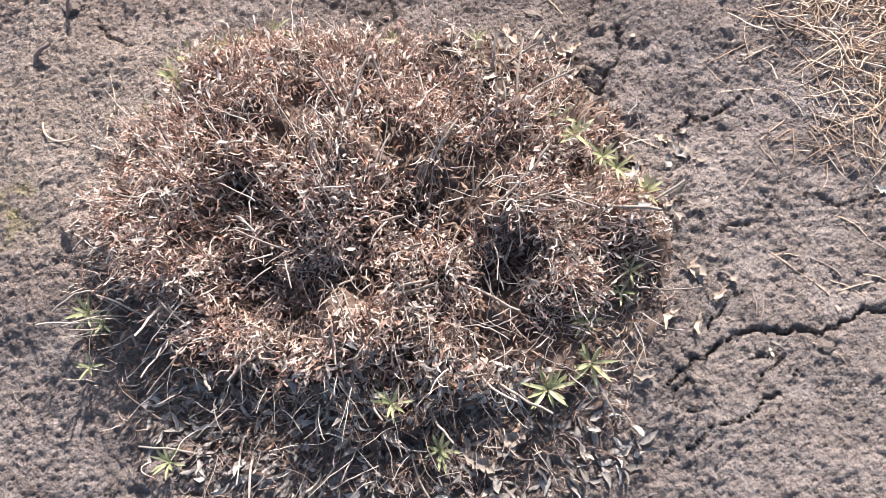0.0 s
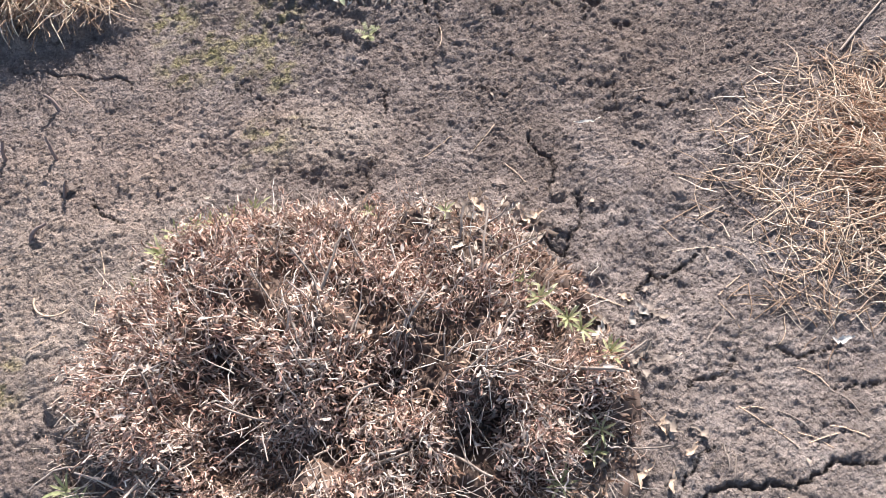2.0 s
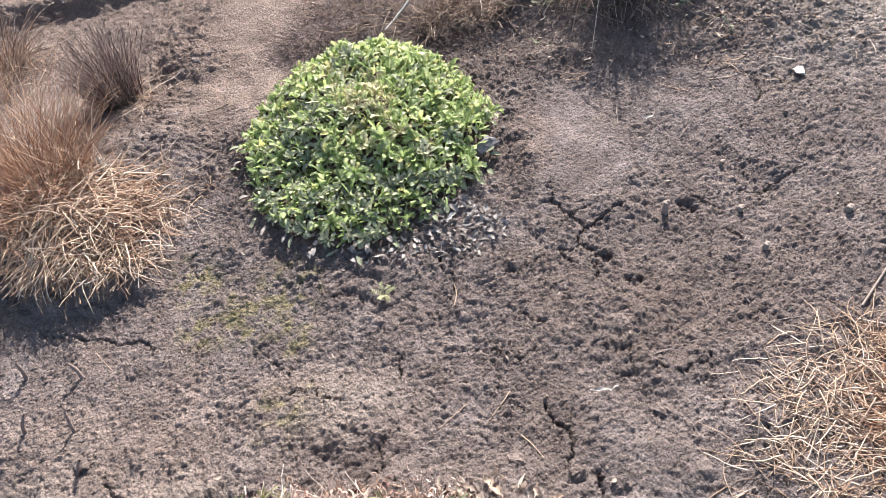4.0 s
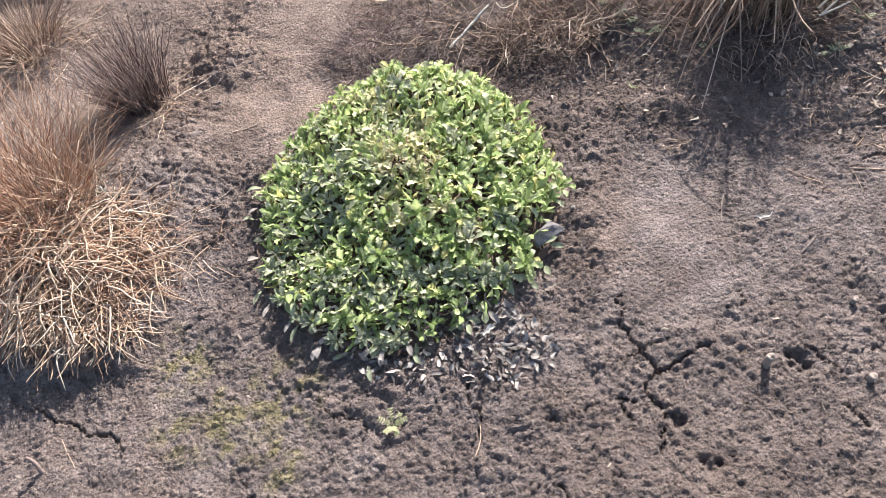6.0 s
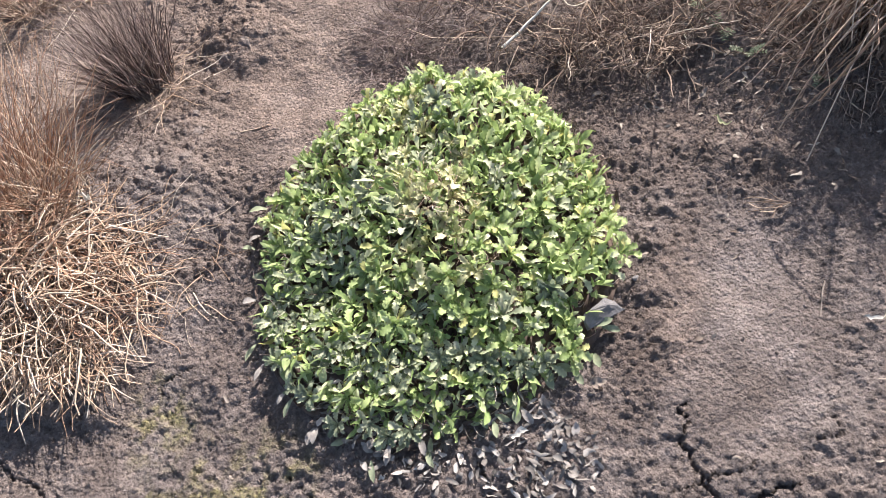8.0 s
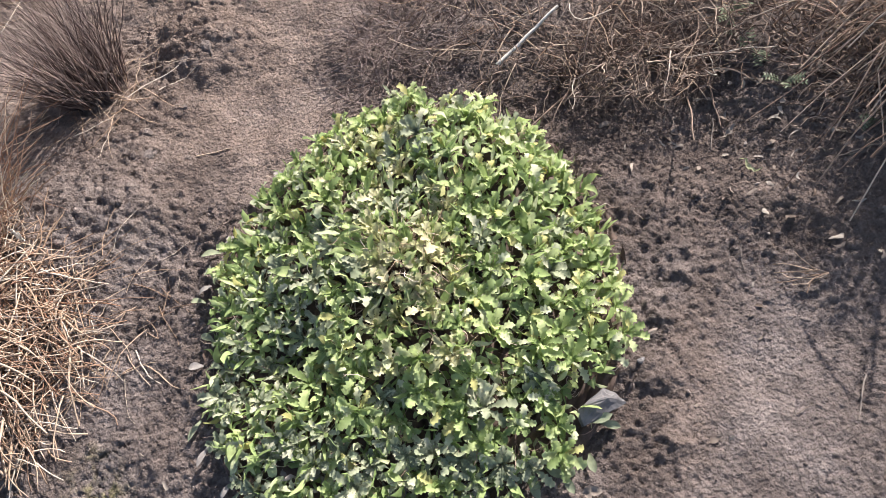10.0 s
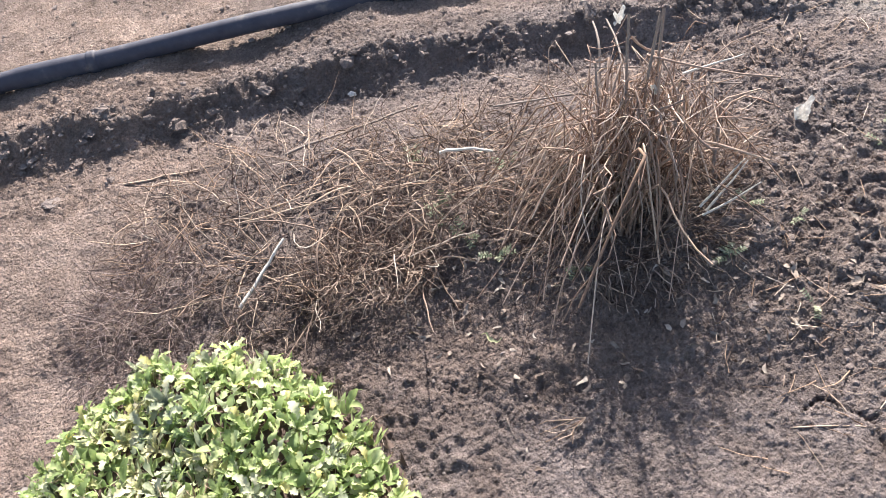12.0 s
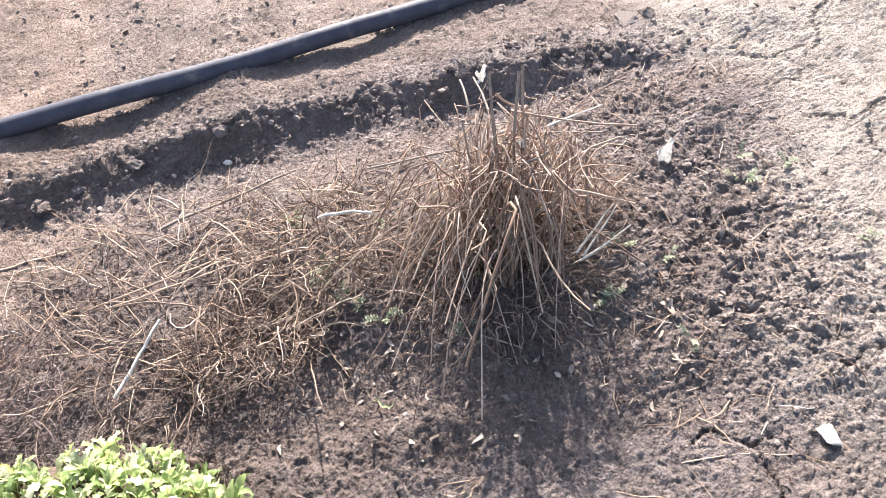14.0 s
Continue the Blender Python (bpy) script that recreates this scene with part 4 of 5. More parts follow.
# ---- straw tussocks ----
def tussock(name, x, y, label, stems, skirt, group="dry grass tussocks"):
    """An upright tuft of dry blades with a skirt of fallen straw; each a dict of numbers."""
    t = thing(name, (x, y, place(x, y)), label, "grass", group)
    if stems:
        n = stems["n"]
        bx, by, a, r = disc(n, x, y, stems["r"], stems["r"], 0.6)
        base = np.stack([bx, by, height(bx, by) - 0.004], -1)
        lean = stems["fan"]
        head = np.stack([np.cos(a) * r * lean + stems.get("lx", 0), np.sin(a) * r * lean + stems.get("ly", 0), np.ones(n)], -1) + 0.12 * rng.normal(size=(n, 3))
        p = grow(base, head, stems["h"] * rng.uniform(0.5, 1.15, n), 8, stems.get("wobble", 0.2), stems.get("droop", 0.25), 0.0, height)
        part("blade_tuft", tubes(p, taper(n, 8, stems["w"], 0.4)), stems["mat"], t, "dry upright blades", "stuff")
    if skirt:
        for s in skirt:
            n = s["n"]
            bx, by, a, r = disc(n, s["x"], s["y"], s["rx"], s["ry"], 0.6)
            base = np.stack([bx, by, height(bx, by) + s["lift"] * (1 - r ** 2) * rng.uniform(0.1, 1, n)], -1)
            head = np.stack([np.cos(a) * 0.4 + s.get("lx", 0), np.sin(a) * 0.4 + s.get("ly", 0), np.full(n, s.get("rise", 0.0))], -1) + s.get("mess", 0.8) * rng.normal(size=(n, 3)) * np.array((1, 1, 0.15))
            p = grow(base, head, s["len"] * rng.uniform(0.4, 1.2, n), 7, 0.3, 0.5, s.get("curl", 0.08), height)
            part("fallen_straw", tubes(p, taper(n, 7, s["w"], 0.5)), s["mat"], t, "fallen straw lying round the tuft", "stuff")
    return t


tussock("straw_tussock", -1.40, 1.95, "tall rusty dry grass tussock with a skirt of bleached straw",
        dict(n=620, r=0.19, h=0.35, fan=1.0, w=0.0013, mat=RUST, droop=0.35, lx=-0.06, wobble=0.45),
        [dict(n=900, x=-1.17, y=1.79, rx=0.29, ry=0.22, lift=0.09, lx=0.35, ly=-0.35, len=0.125, w=0.0019, mat=STRAW, mess=1.2, curl=0.10),
         dict(n=420, x=-1.12, y=1.62, rx=0.24, ry=0.10, lift=0.06, lx=0.15, ly=-0.7, len=0.09, w=0.0020, mat=STRAW, mess=0.7, rise=0.25),
         dict(n=520, x=-1.22, y=1.78, rx=0.3, ry=0.2, lift=0.10, lx=0.3, ly=-0.3, len=0.15, w=0.0016, mat=RUST, mess=1.0),
         dict(n=130, x=-1.27, y=2.0, rx=0.12, ry=0.12, lift=0.05, lx=0.25, len=0.22, w=0.0016, mat=STRAW, mess=0.5, rise=1.1),
         dict(n=110, x=-0.92, y=1.88, rx=0.16, ry=0.16, lift=0.01, len=0.12, w=0.0013, mat=STRAW)])
tussock("straw_heap", 1.08, 1.0, "flattened heap of dry straw spread over the soil",
        dict(n=380, r=0.16, h=0.13, fan=1.9, w=0.0011, mat=RUST, droop=1.2, ly=0.1, wobble=0.4),
        [dict(n=1700, x=1.02, y=1.0, rx=0.34, ry=0.34, lift=0.045, len=0.085, w=0.0014, mat=STRAW, lx=-0.2, mess=1.3, curl=0.12),
         dict(n=700, x=1.12, y=1.03, rx=0.28, ry=0.3, lift=0.05, len=0.09, w=0.0014, mat=RUST, curl=0.25, mess=1.2),
         dict(n=120, x=0.72, y=0.96, rx=0.16, ry=0.28, lift=0.008, len=0.08, w=0.0013, mat=STRAW, mess=1.2),
         dict(n=120, x=0.85, y=0.72, rx=0.22, ry=0.12, lift=0.008, len=0.08, w=0.0013, mat=STRAW, mess=1.2)])
tussock("grey_tussock", -1.27, 2.45, "grey-brown tuft of thin stiff upright stems", dict(n=420, r=0.085, h=0.25, fan=0.36, w=0.0017, mat=GREY, droop=0.1, wobble=0.3, lx=-0.05),
        [dict(n=60, x=-1.23, y=2.43, rx=0.17, ry=0.13, lift=0.03, len=0.16, w=0.0012, mat=STRAW, lx=0.3, ly=-0.3)])
tussock("grey_tussock", -1.88, 2.72, "grey-brown tuft of arching dead stems", dict(n=260, r=0.12, h=0.26, fan=0.9, w=0.0016, mat=TAN, droop=0.9),
        [dict(n=60, x=-1.8, y=2.68, rx=0.2, ry=0.16, lift=0.03, len=0.2, w=0.0016, mat=STRAW)])


# ---- dead shrub and the mat of stems beside it ----
SX, SY = 0.58, 2.76
shrub = thing("dead_shrub", (SX, SY, place(SX, SY)), "dead tan shrub of drooping bare stems with torn ends", "shrub")


def shrub_stems(n, rad, h, fan, droop, r, k=11, wobble=0.35, cx=SX, cy=SY, lx=0.0, ly=0.05):
    bx, by, a, q = disc(n, cx, cy, rad, rad * 0.8, 0.6)
    base = np.stack([bx, by, height(bx, by) - 0.004], -1)
    head = np.stack([np.cos(a) * q * fan + lx, np.sin(a) * q * fan + ly, np.ones(n)], -1) + 0.12 * rng.normal(size=(n, 3))
    p = grow(base, head, h * rng.uniform(0.55, 1.1, n), k, wobble, droop, 0.0, height)
    return p, taper(n, k, r, 0.45)


def arching(n, rad, tall, reach, fall, r, k=12, turn=(0.0, 6.28), kink=0.017):
    """Stems that rise from the foot of the shrub, bend over and hang with their torn ends."""
    s = np.linspace(0, 1, k)[None, :]
    bx, by, _, _ = disc(n, SX + 0.01, SY, rad, rad * 0.8, 0.6)
    a = rng.uniform(*turn, n)[:, None]
    top, far = rng.uniform(*tall, n)[:, None], rng.uniform(*reach, n)[:, None]
    peak = rng.uniform(0.5, 0.8, n)[:, None]
    drop = np.where(s > peak, (s - peak) / (1 - peak), 0)
    z = top * (np.minimum(s / peak, 1) ** 0.85 - rng.uniform(*fall, n)[:, None] * drop ** 1.6)
    out = far * s ** 1.4 + 0.35 * far * drop
    bends = rng.normal(size=(n, 4, 3))
    knots, where = np.linspace(0, 3, k), np.arange(4)
    ease = np.clip(1 - np.abs(knots[:, None] - where[None, :]), 0, 1) ** 1.5
    crook = np.einsum("kj,njc->nkc", ease, bends) * kink * 3.2 * np.linspace(0, 1, k)[None, :, None] ** 0.7
    p = np.stack([bx[:, None] + out * np.cos(a) + 0.12 * z, by[:, None] + out * np.sin(a) + 0.28 * z, place(SX, SY) - 0.012 + z], -1) + crook
    p[..., 2] = np.maximum(p[..., 2], height(p[..., 0], p[..., 1]) + 0.001)
    return p, taper(n, k, r, 0.65)


part("arching_sheaf", tubes(*arching(85, 0.13, (0.13, 0.29), (0.05, 0.19), (0.2, 0.9), 0.0021), 4), TAN, shrub, "tan stems bent over and hanging down", "stuff")
part("crown_tangle", tubes(*arching(70, 0.10, (0.20, 0.32), (0.04, 0.13), (0.0, 0.5), 0.0013, 12, kink=0.02), 4), TAN, shrub, "crooked broken tips", "stuff")
part("side_sheaf", tubes(*arching(42, 0.11, (0.14, 0.25), (0.14, 0.28), (0.5, 1.0), 0.0016, 12, (2.6, 4.6)), 4), TAN, shrub, "stems leaning out over the mat", "stuff")
part("twig_tangle", tubes(*shrub_stems(460, 0.21, 0.13, 0.8, 1.6, 0.0011, 7, 1.0, ly=0.08)), TWIG, shrub, "fine dry twigs", "stuff")
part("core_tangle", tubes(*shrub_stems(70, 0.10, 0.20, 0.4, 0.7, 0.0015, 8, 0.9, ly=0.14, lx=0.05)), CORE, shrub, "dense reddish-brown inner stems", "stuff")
part("brown_fluff", tangle(260, height, (0.79, 2.86), (0.10, 0.09), 0.10, 0.0009, 8, 0.2, rise=1.2, lift=0.12), CORE, shrub, "fine brown fluff of dead foliage", "stuff")
part("base_litter", tubes(*shrub_stems(480, 0.27, 0.11, 1.8, 3.0, 0.0014, 7, 1.0)), TWIG, shrub, "dead stems lying round the base", "stuff")
for i in range(50):
    p, r = arching(1, 0.12, (0.16, 0.31), (0.03, 0.22), ((0.0, 0.1), (0.1, 0.5), (0.4, 0.85))[i % 3], rng.uniform(0.0020, 0.0036), 13, kink=0.013)
    part("stem", tubes(p, r, 6), (BARK, TAN, CORE, TAN, TAN, STRAW)[i % 6], shrub)
for x, y, h, r in ((0.61, 2.80, 0.43, 0.0030), (0.64, 2.80, 0.42, 0.0034), (0.665, 2.81, 0.41, 0.0036), (0.60, 2.82, 0.36, 0.0028), (0.53, 2.80, 0.34, 0.0026), (0.80, 2.80, 0.20, 0.0045), (0.78, 2.83, 0.24, 0.0030)):
    p = grow(np.array([[x, y, place(x, y) - 0.005]]), np.array([[rng.normal(0.04, 0.05), 0.22, 1.0]]), h, 9, 0.15)
    part("stub", tubes(p, taper(1, 9, r, 0.85, 0.0), 7), BARK, shrub, "thick broken-off stem")
for x, y, z, dx, dy, dz in ((0.73, 2.68, 0.06, 0.08, 0.02, 0.10), (0.745, 2.68, 0.05, 0.09, 0.05, 0.08), (0.735, 2.67, 0.05, 0.10, 0.0, 0.06), (0.72, 2.86, 0.26, 0.14, 0.03, 0.01)):
    p = grow(np.array([[x, y, place(x, y) + z]]), np.array([[dx, dy, dz]]), 0.13, 6, 0.1)
    part("split_stem", tubes(p, taper(1, 6, 0.0030, 0.4, 0.0), 5), WHITE, shrub, "pale split stem end")


def mat_dome(x, y):
    h = 0.03 * patch(x, y, -0.2, 2.86, 0.4, 0.34, 0.5, 0.3, 161) + 0.045 * patch(x, y, 0.28, 2.92, 0.24, 0.2, 0.6, 0.3, 162) + 0.045 * patch(x, y, 0.05, 2.62, 0.15, 0.1, 0.6, 0.2, 163)
    return h + height(x, y)


mat = thing("stem_mat", (-0.2, 2.85, place(-0.2, 2.85)), "tangled mat of brown dead stems spread beside the shrub", "dead stems")
part("stem_tangle", tangle(900, mat_dome, (-0.2, 2.9), (0.46, 0.33), 0.09, 0.0014, 9, 0.18, rise=0.35, lift=0.03, wobble=1.1, gaps=0.75), TWIG, mat, "thin brown tangled stems", "stuff")
part("straw_tangle", tangle(170, mat_dome, (-0.1, 2.92), (0.46, 0.30), 0.16, 0.0014, 8, 0.06, rise=0.15, lift=0.04, wobble=0.6), STRAW, mat, "longer straw-coloured stems", "stuff")
part("side_tangle", tangle(380, mat_dome, (0.28, 2.95), (0.23, 0.22), 0.12, 0.0014, 8, 0.05, rise=0.3, lift=0.03, wobble=0.9), TWIG, mat, "tan stems heaped against the shrub", "stuff")
part("crumpled_tangle", tangle(700, mat_dome, (0.0, 2.70), (0.16, 0.13), 0.055, 0.0012, 8, 0.5, rise=0.4, lift=0.02), TWIG, mat, "finely crumpled brown stems", "stuff")
part("grey_fringe", tangle(450, mat_dome, (-0.52, 2.68), (0.14, 0.18), 0.11, 0.001, 8, 0.2, rise=0.2, lift=0.01), GREY, mat, "greyish fringe of dead stems", "stuff")


def weed_shape(x, y, size, n):
    """A small feathery weed: fronds with paired leaflets."""
    a = rng.uniform(0, 6.28, n)
    k = 7
    p = grow(np.tile((x, y, place(x, y)), (n, 1)), np.stack([np.cos(a), np.sin(a), rng.uniform(0.5, 1.5, n)], -1), size * rng.uniform(0.7, 1.1, n), k, 0.15, 0.9)
    shapes = [tubes(p, taper(n, k, 0.0009, 0.5))]
    joints = p[:, 2:].reshape(-1, 3)
    for sgn in (1, -1):
        d = unit(np.gradient(p, axis=1))[:, 2:].reshape(-1, 3)
        side = unit(np.cross(d, (0, 0, 1.0))) * sgn + 0.5 * d
        q = grow(joints, side, size * 0.22, 4, 0.1, 0.3)
        w = size * 0.05 * np.array([0.4, 1.0, 0.9, 0.1])[None] * np.ones((len(q), 1))
        shapes.append(ribbons(q, w, d, 0.2))
    return join(*shapes)


def weed(x, y, size, n, label="small feathery green weed on the soil"):
    single("green_weed", weed_shape(x, y, 0.8 * size, n), DULL, label, "weed", "small weeds", origin=(x, y, place(x, y)))


for x, y, size, n in ((1.23, 2.87, 0.06, 4), (1.26, 2.95, 0.045, 3), (1.36, 2.9, 0.045, 4), (0.91, 2.47, 0.045, 3), (0.24, 2.76, 0.06, 6), (0.19, 2.86, 0.06, 6), (0.3, 2.68, 0.05, 6), (0.47, 2.62, 0.05, 4), (0.85, 2.72, 0.045, 3),
                      (0.78, 2.60, 0.05, 4), (0.36, 2.95, 0.05, 4), (0.12, 3.05, 0.06, 5), (0.95, 2.68, 0.04, 3), (1.4, 2.62, 0.04, 4)):
    weed(x, y, size, n)
single("green_weed", weed_shape(-0.195, 1.465, 0.034, 9), SHOOT, "tiny pale yellowish weed on bare soil", "weed", "small weeds", origin=(-0.195, 1.465, place(-0.195, 1.465)))


# ---- the black water pipe ----
def pipe_line(x):
    return 3.712 + 0.125 * x + 0.05 * np.clip(x, 0, 5) ** 1.6


px = np.linspace(-9.0, 7.0, 270)
pz = np.mean([height(px + d, pipe_line(px)) for d in (-0.1, -0.05, 0, 0.05, 0.1)], axis=0) + 0.027
pz = np.convolve(np.pad(pz, 8, "edge"), np.ones(17) / 17, "valid") + 0.002
run = np.stack([px, pipe_line(px), pz], -1)[None]
pipe = thing("water_pipe", (-1.0, float(pipe_line(-1.0)), float(np.interp(-1.0, px, pz)) - 0.03), "black polythene water pipe, dusty, lying on the soil", "pipe")
part("tube", tubes(run, np.full((1, 270), 0.0290), 24), PIPE, pipe, "dusty black tube")


def sleeve(x0, x1, r, name, label):
    q = np.linspace(x0, x1, 9)
    line = np.stack([q, pipe_line(q), np.interp(q, px, pz)], -1)[None]
    rad = np.array([0.029, r, r * 1.02, r * 1.02, r * 1.02, r * 1.02, r * 1.02, r, 0.029])[None]
    part(name, tubes(line, rad, 24), PIPE, pipe, label)


sleeve(-1.06, -0.82, 0.032, "coupling", "smooth black coupling sleeve")
sleeve(-1.13, -1.10, 0.033, "clamp", "raised black clamp ring")
sleeve(-0.83, -0.80, 0.033, "clamp", "raised black clamp ring")


# ---- small things lying about ----
def twig(x0, y0, x1, y1, r=0.0014, mat=BARK, lift=0.0, name="twig", label="short dry twig lying on the soil", bow=0.006, lift_end=None):
    k = 7
    s = np.linspace(0, 1, k)
    x, y = x0 + (x1 - x0) * s + bow * np.sin(3.1 * s + x0 * 9), y0 + (y1 - y0) * s + bow * np.sin(3.1 * s) * 0.5
    z = height(x, y) + r * 0.8 + lift + (0 if lift_end is None else (lift_end - lift) * s)
    return single(name, tubes(np.stack([x, y, z], -1)[None], taper(1, k, r, 0.7, 0.0), 5), mat, label, "twig", "twigs on the soil")


for seg in ((-0.76, 0.84, -0.735, 0.68), (-0.86, 0.6, -0.82, 0.64), (0.54, 0.41, 0.53, 0.36), (0.54, 0.61, 0.57, 0.66), (0.58, 0.48, 0.66, 0.40), (0.33, 0.29, 0.30, 0.18), (0.61, 1.44, 0.61, 1.36), (0.65, 1.42, 0.64, 1.36),
            (-0.01, 1.49, -0.01, 1.42), (-0.97, 1.34, -0.9, 1.27), (0.32, 0.71, 0.38, 0.68), (0.43, 0.43, 0.36, 0.50), (0.78, 2.24, 1.0, 2.2), (0.71, 2.46, 0.82, 2.5), (0.27, 2.33, 0.29, 2.28), (0.5, 2.13, 0.48, 2.05),
            (0.66, 1.98, 0.69, 2.03), (-0.04, 1.08, 0.02, 1.14), (0.14, 1.06, 0.2, 1.0), (0.12, 1.17, 0.08, 1.1), (0.18, 2.6, 0.2, 2.52), (0.44, 2.6, 0.5, 2.55), (0.5, 2.58, 0.56, 2.54), (-0.88, 2.3, -0.82, 2.34)):
    twig(*seg, mat=STRAW if rng.uniform() < 0.6 else BARK, r=rng.uniform(0.001, 0.0019))
twig(0.48, 1.23, 0.8, 1.33, 0.0014, BARK, bow=0.03, label="long thin bent twig lying on the soil")
twig(0.96, 1.35, 1.22, 1.62, 0.0035, BARK, label="long grey stick lying on the soil", name="stick")
twig(-0.2, 3.12, 0.15, 3.22, 0.004, BARK, 0.03, "stick", "long grey-brown stick lying on the stems")
twig(-0.66, 3.13, -0.45, 3.15, 0.003, STRAW)
twig(-0.275, 2.645, -0.175, 2.80, 0.0048, WHITE, 0.03, "bleached_stalk", "broad bleached white stalk lying on the dead stems", 0.0, 0.06)
twig(0.2, 2.93, 0.33, 2.88, 0.004, WHITE, 0.12, "bleached_stalk", "bleached stalk caught among the stems", 0.004)
twig(-0.28, 2.87, 0.02, 2.92, 0.002, STRAW, 0.09), twig(-0.28, 2.84, 0.12, 2.88, 0.0016, STRAW, 0.10)
single("curled_root", tubes(np.array([(-0.89 + 0.055 * (1 - math.cos(a)) * 0.9, 0.73 - 0.045 * math.sin(a), 0) for a in np.linspace(0, 2.4, 9)])[None] + np.array((0, 0, place(-0.88, 0.7) + 0.006)), np.full((1, 9), 0.0022), 6), STRAW,
       "pale curled root lying on the soil", "root")


def leaf_piece(x, y, length, width, turn, mat, label, tilt=0.15, name="dry_leaf", up=0.004):
    k = 10
    s = np.linspace(-0.5, 0.5, k)
    bend = 0.12 * length * np.cumsum(rng.normal(size=k)) * 0.5
    p = np.stack([x + length * s * math.cos(turn) - bend * math.sin(turn), y + length * s * math.sin(turn) + bend * math.cos(turn), place(x, y) + up + 0.5 * length * s ** 2 + tilt * length * (s + 0.5) + 0.03 * length * rng.normal(size=k)], -1)[None]
    w = 0.62 * width * np.array([0.12, 0.4, 0.8, 0.95, 1.0, 0.9, 0.85, 0.6, 0.4, 0.05])[None] * (1 + 0.3 * rng.normal(size=(1, k)))
    v, f = ribbons(p, w, np.array([[-math.sin(turn), math.cos(turn), 0.1]]), 0.6)
    v = v + 0.02 * length * rng.normal(size=v.shape)
    low = v - np.array((0, 0, 0.0008))
    return single(name, join((v, f), (low, f[:, ::-1])), mat, label, "leaf", "fallen leaves")


for x, y, l, w, turn, mt, lab in ((-0.02, 1.69, 0.05, 0.012, 0.5, WHITE, "bleached fallen leaf beside the green cushion"), (0.1, 1.83, 0.035, 0.012, 0.9, FLAKE, "dry brown fallen leaf"), (0.58, 2.07, 0.04, 0.006, 0.2, WHITE, "narrow bleached leaf on the soil"),
                                  (0.34, 1.14, 0.06, 0.006, 0.0, WHITE, "narrow bleached leaf on the soil"), (0.32, 0.62, 0.05, 0.009, 1.0, WHITE, "bleached fallen leaf at the rim of the withered plant"), (0.40, 0.57, 0.06, 0.012, 0.6, FLAKE, "dry brown fallen leaf"),
                                  (0.44, 0.555, 0.07, 0.006, 0.1, BARK, "splinter of grey bark"), (0.43, 0.43, 0.06, 0.009, -0.6, FLAKE, "dry brown fallen leaf"), (0.79, 0.61, 0.04, 0.01, 0.0, WHITE, "bleached leaf on the soil"), (0.33, 0.25, 0.05, 0.012, 0.5, FLAKE, "dry brown fallen leaf"),
                                  (0.11, 0.12, 0.07, 0.016, 0.4, FLAKE, "flat grey fallen leaf"), (0.05, 0.09, 0.06, 0.02, -0.3, FLAKE, "flat grey fallen leaf"), (0.17, 0.33, 0.08, 0.014, 1.5, FLAKE, "curled greyish dead leaf"), (-0.66, 0.76, 0.06, 0.01, -0.4, FLAKE, "curled greyish dead leaf"),
                                  (0.06, 0.9, 0.06, 0.012, -0.8, FLAKE, "curled pale dead leaf"), (0.1, 0.85, 0.06, 0.014, -1.0, FLAKE, "curled pale dead leaf"), (0.17, 0.80, 0.05, 0.012, -0.9, FLAKE, "curled pale dead leaf"), (0.74, 2.6, 0.05, 0.02, 1.3, FLAKE, "broad grey dead leaf at the foot of the shrub"),
                                  (0.82, 2.62, 0.04, 0.008, 0.4, FLAKE, "dry brown fallen leaf"), (0.9, 2.55, 0.045, 0.01, 1.2, FLAKE, "dry brown fallen leaf"), (1.0, 2.5, 0.04, 0.009, 0.2, FLAKE, "dry brown fallen leaf"), (1.05, 2.65, 0.04, 0.009, 2.2, FLAKE, "dry brown fallen leaf"), (0.22, 2.56, 0.04, 0.007, 1.0, FLAKE, "dry brown fallen leaf")):
    leaf_piece(x, y, l, w, turn, mt, lab)
leaf_piece(0.27, 2.5, 0.045, 0.007, -0.3, SHOOT, "small curled green leaf on the soil", name="green_leaf", up=0.006)
tuft = grow(np.tile((0.42, 2.295, place(0.42, 2.295) + 0.012), (9, 1)), np.stack([-np.ones(9), rng.normal(-0.3, 0.35, 9), rng.uniform(0, 0.3, 9)], -1), 0.1 * rng.uniform(0.5, 1, 9), 6, 0.5, 0.3)
single("pale_straw_tuft", tubes(tuft, taper(9, 6, 0.0016, 0.5)), STRAW, "pale tuft of straw lying on the soil", "straw")


for i in range(20):
    leaf_piece(rng.uniform(0.30, 0.50), rng.uniform(0.34, 0.74), rng.uniform(0.03, 0.06), rng.uniform(0.006, 0.012), rng.uniform(0, 3.1), (FLAKE, STRAW, ASH_LEAF, BARK)[i % 4],
               ("dry brown fallen leaf", "bleached fallen leaf at the rim of the withered plant", "flat grey fallen leaf", "splinter of grey bark")[i % 4])
for i in range(16):
    leaf_piece(rng.uniform(-0.02, 0.22), rng.uniform(0.80, 0.95), rng.uniform(0.03, 0.06), rng.uniform(0.008, 0.014), rng.uniform(0, 3.1), (FLAKE, ASH_LEAF, STRAW)[i % 3], "curled pale dead leaf at the rim of the withered plant", 0.3)
for i in range(22):
    x, y, a = rng.uniform(0.48, 0.82), rng.uniform(0.3, 0.85), rng.uniform(0, 6.28)
    twig(x, y, x + 0.06 * math.cos(a), y + 0.06 * math.sin(a), rng.uniform(0.0009, 0.0017), STRAW if i % 3 else BARK, label="short broken straw lying on the soil")


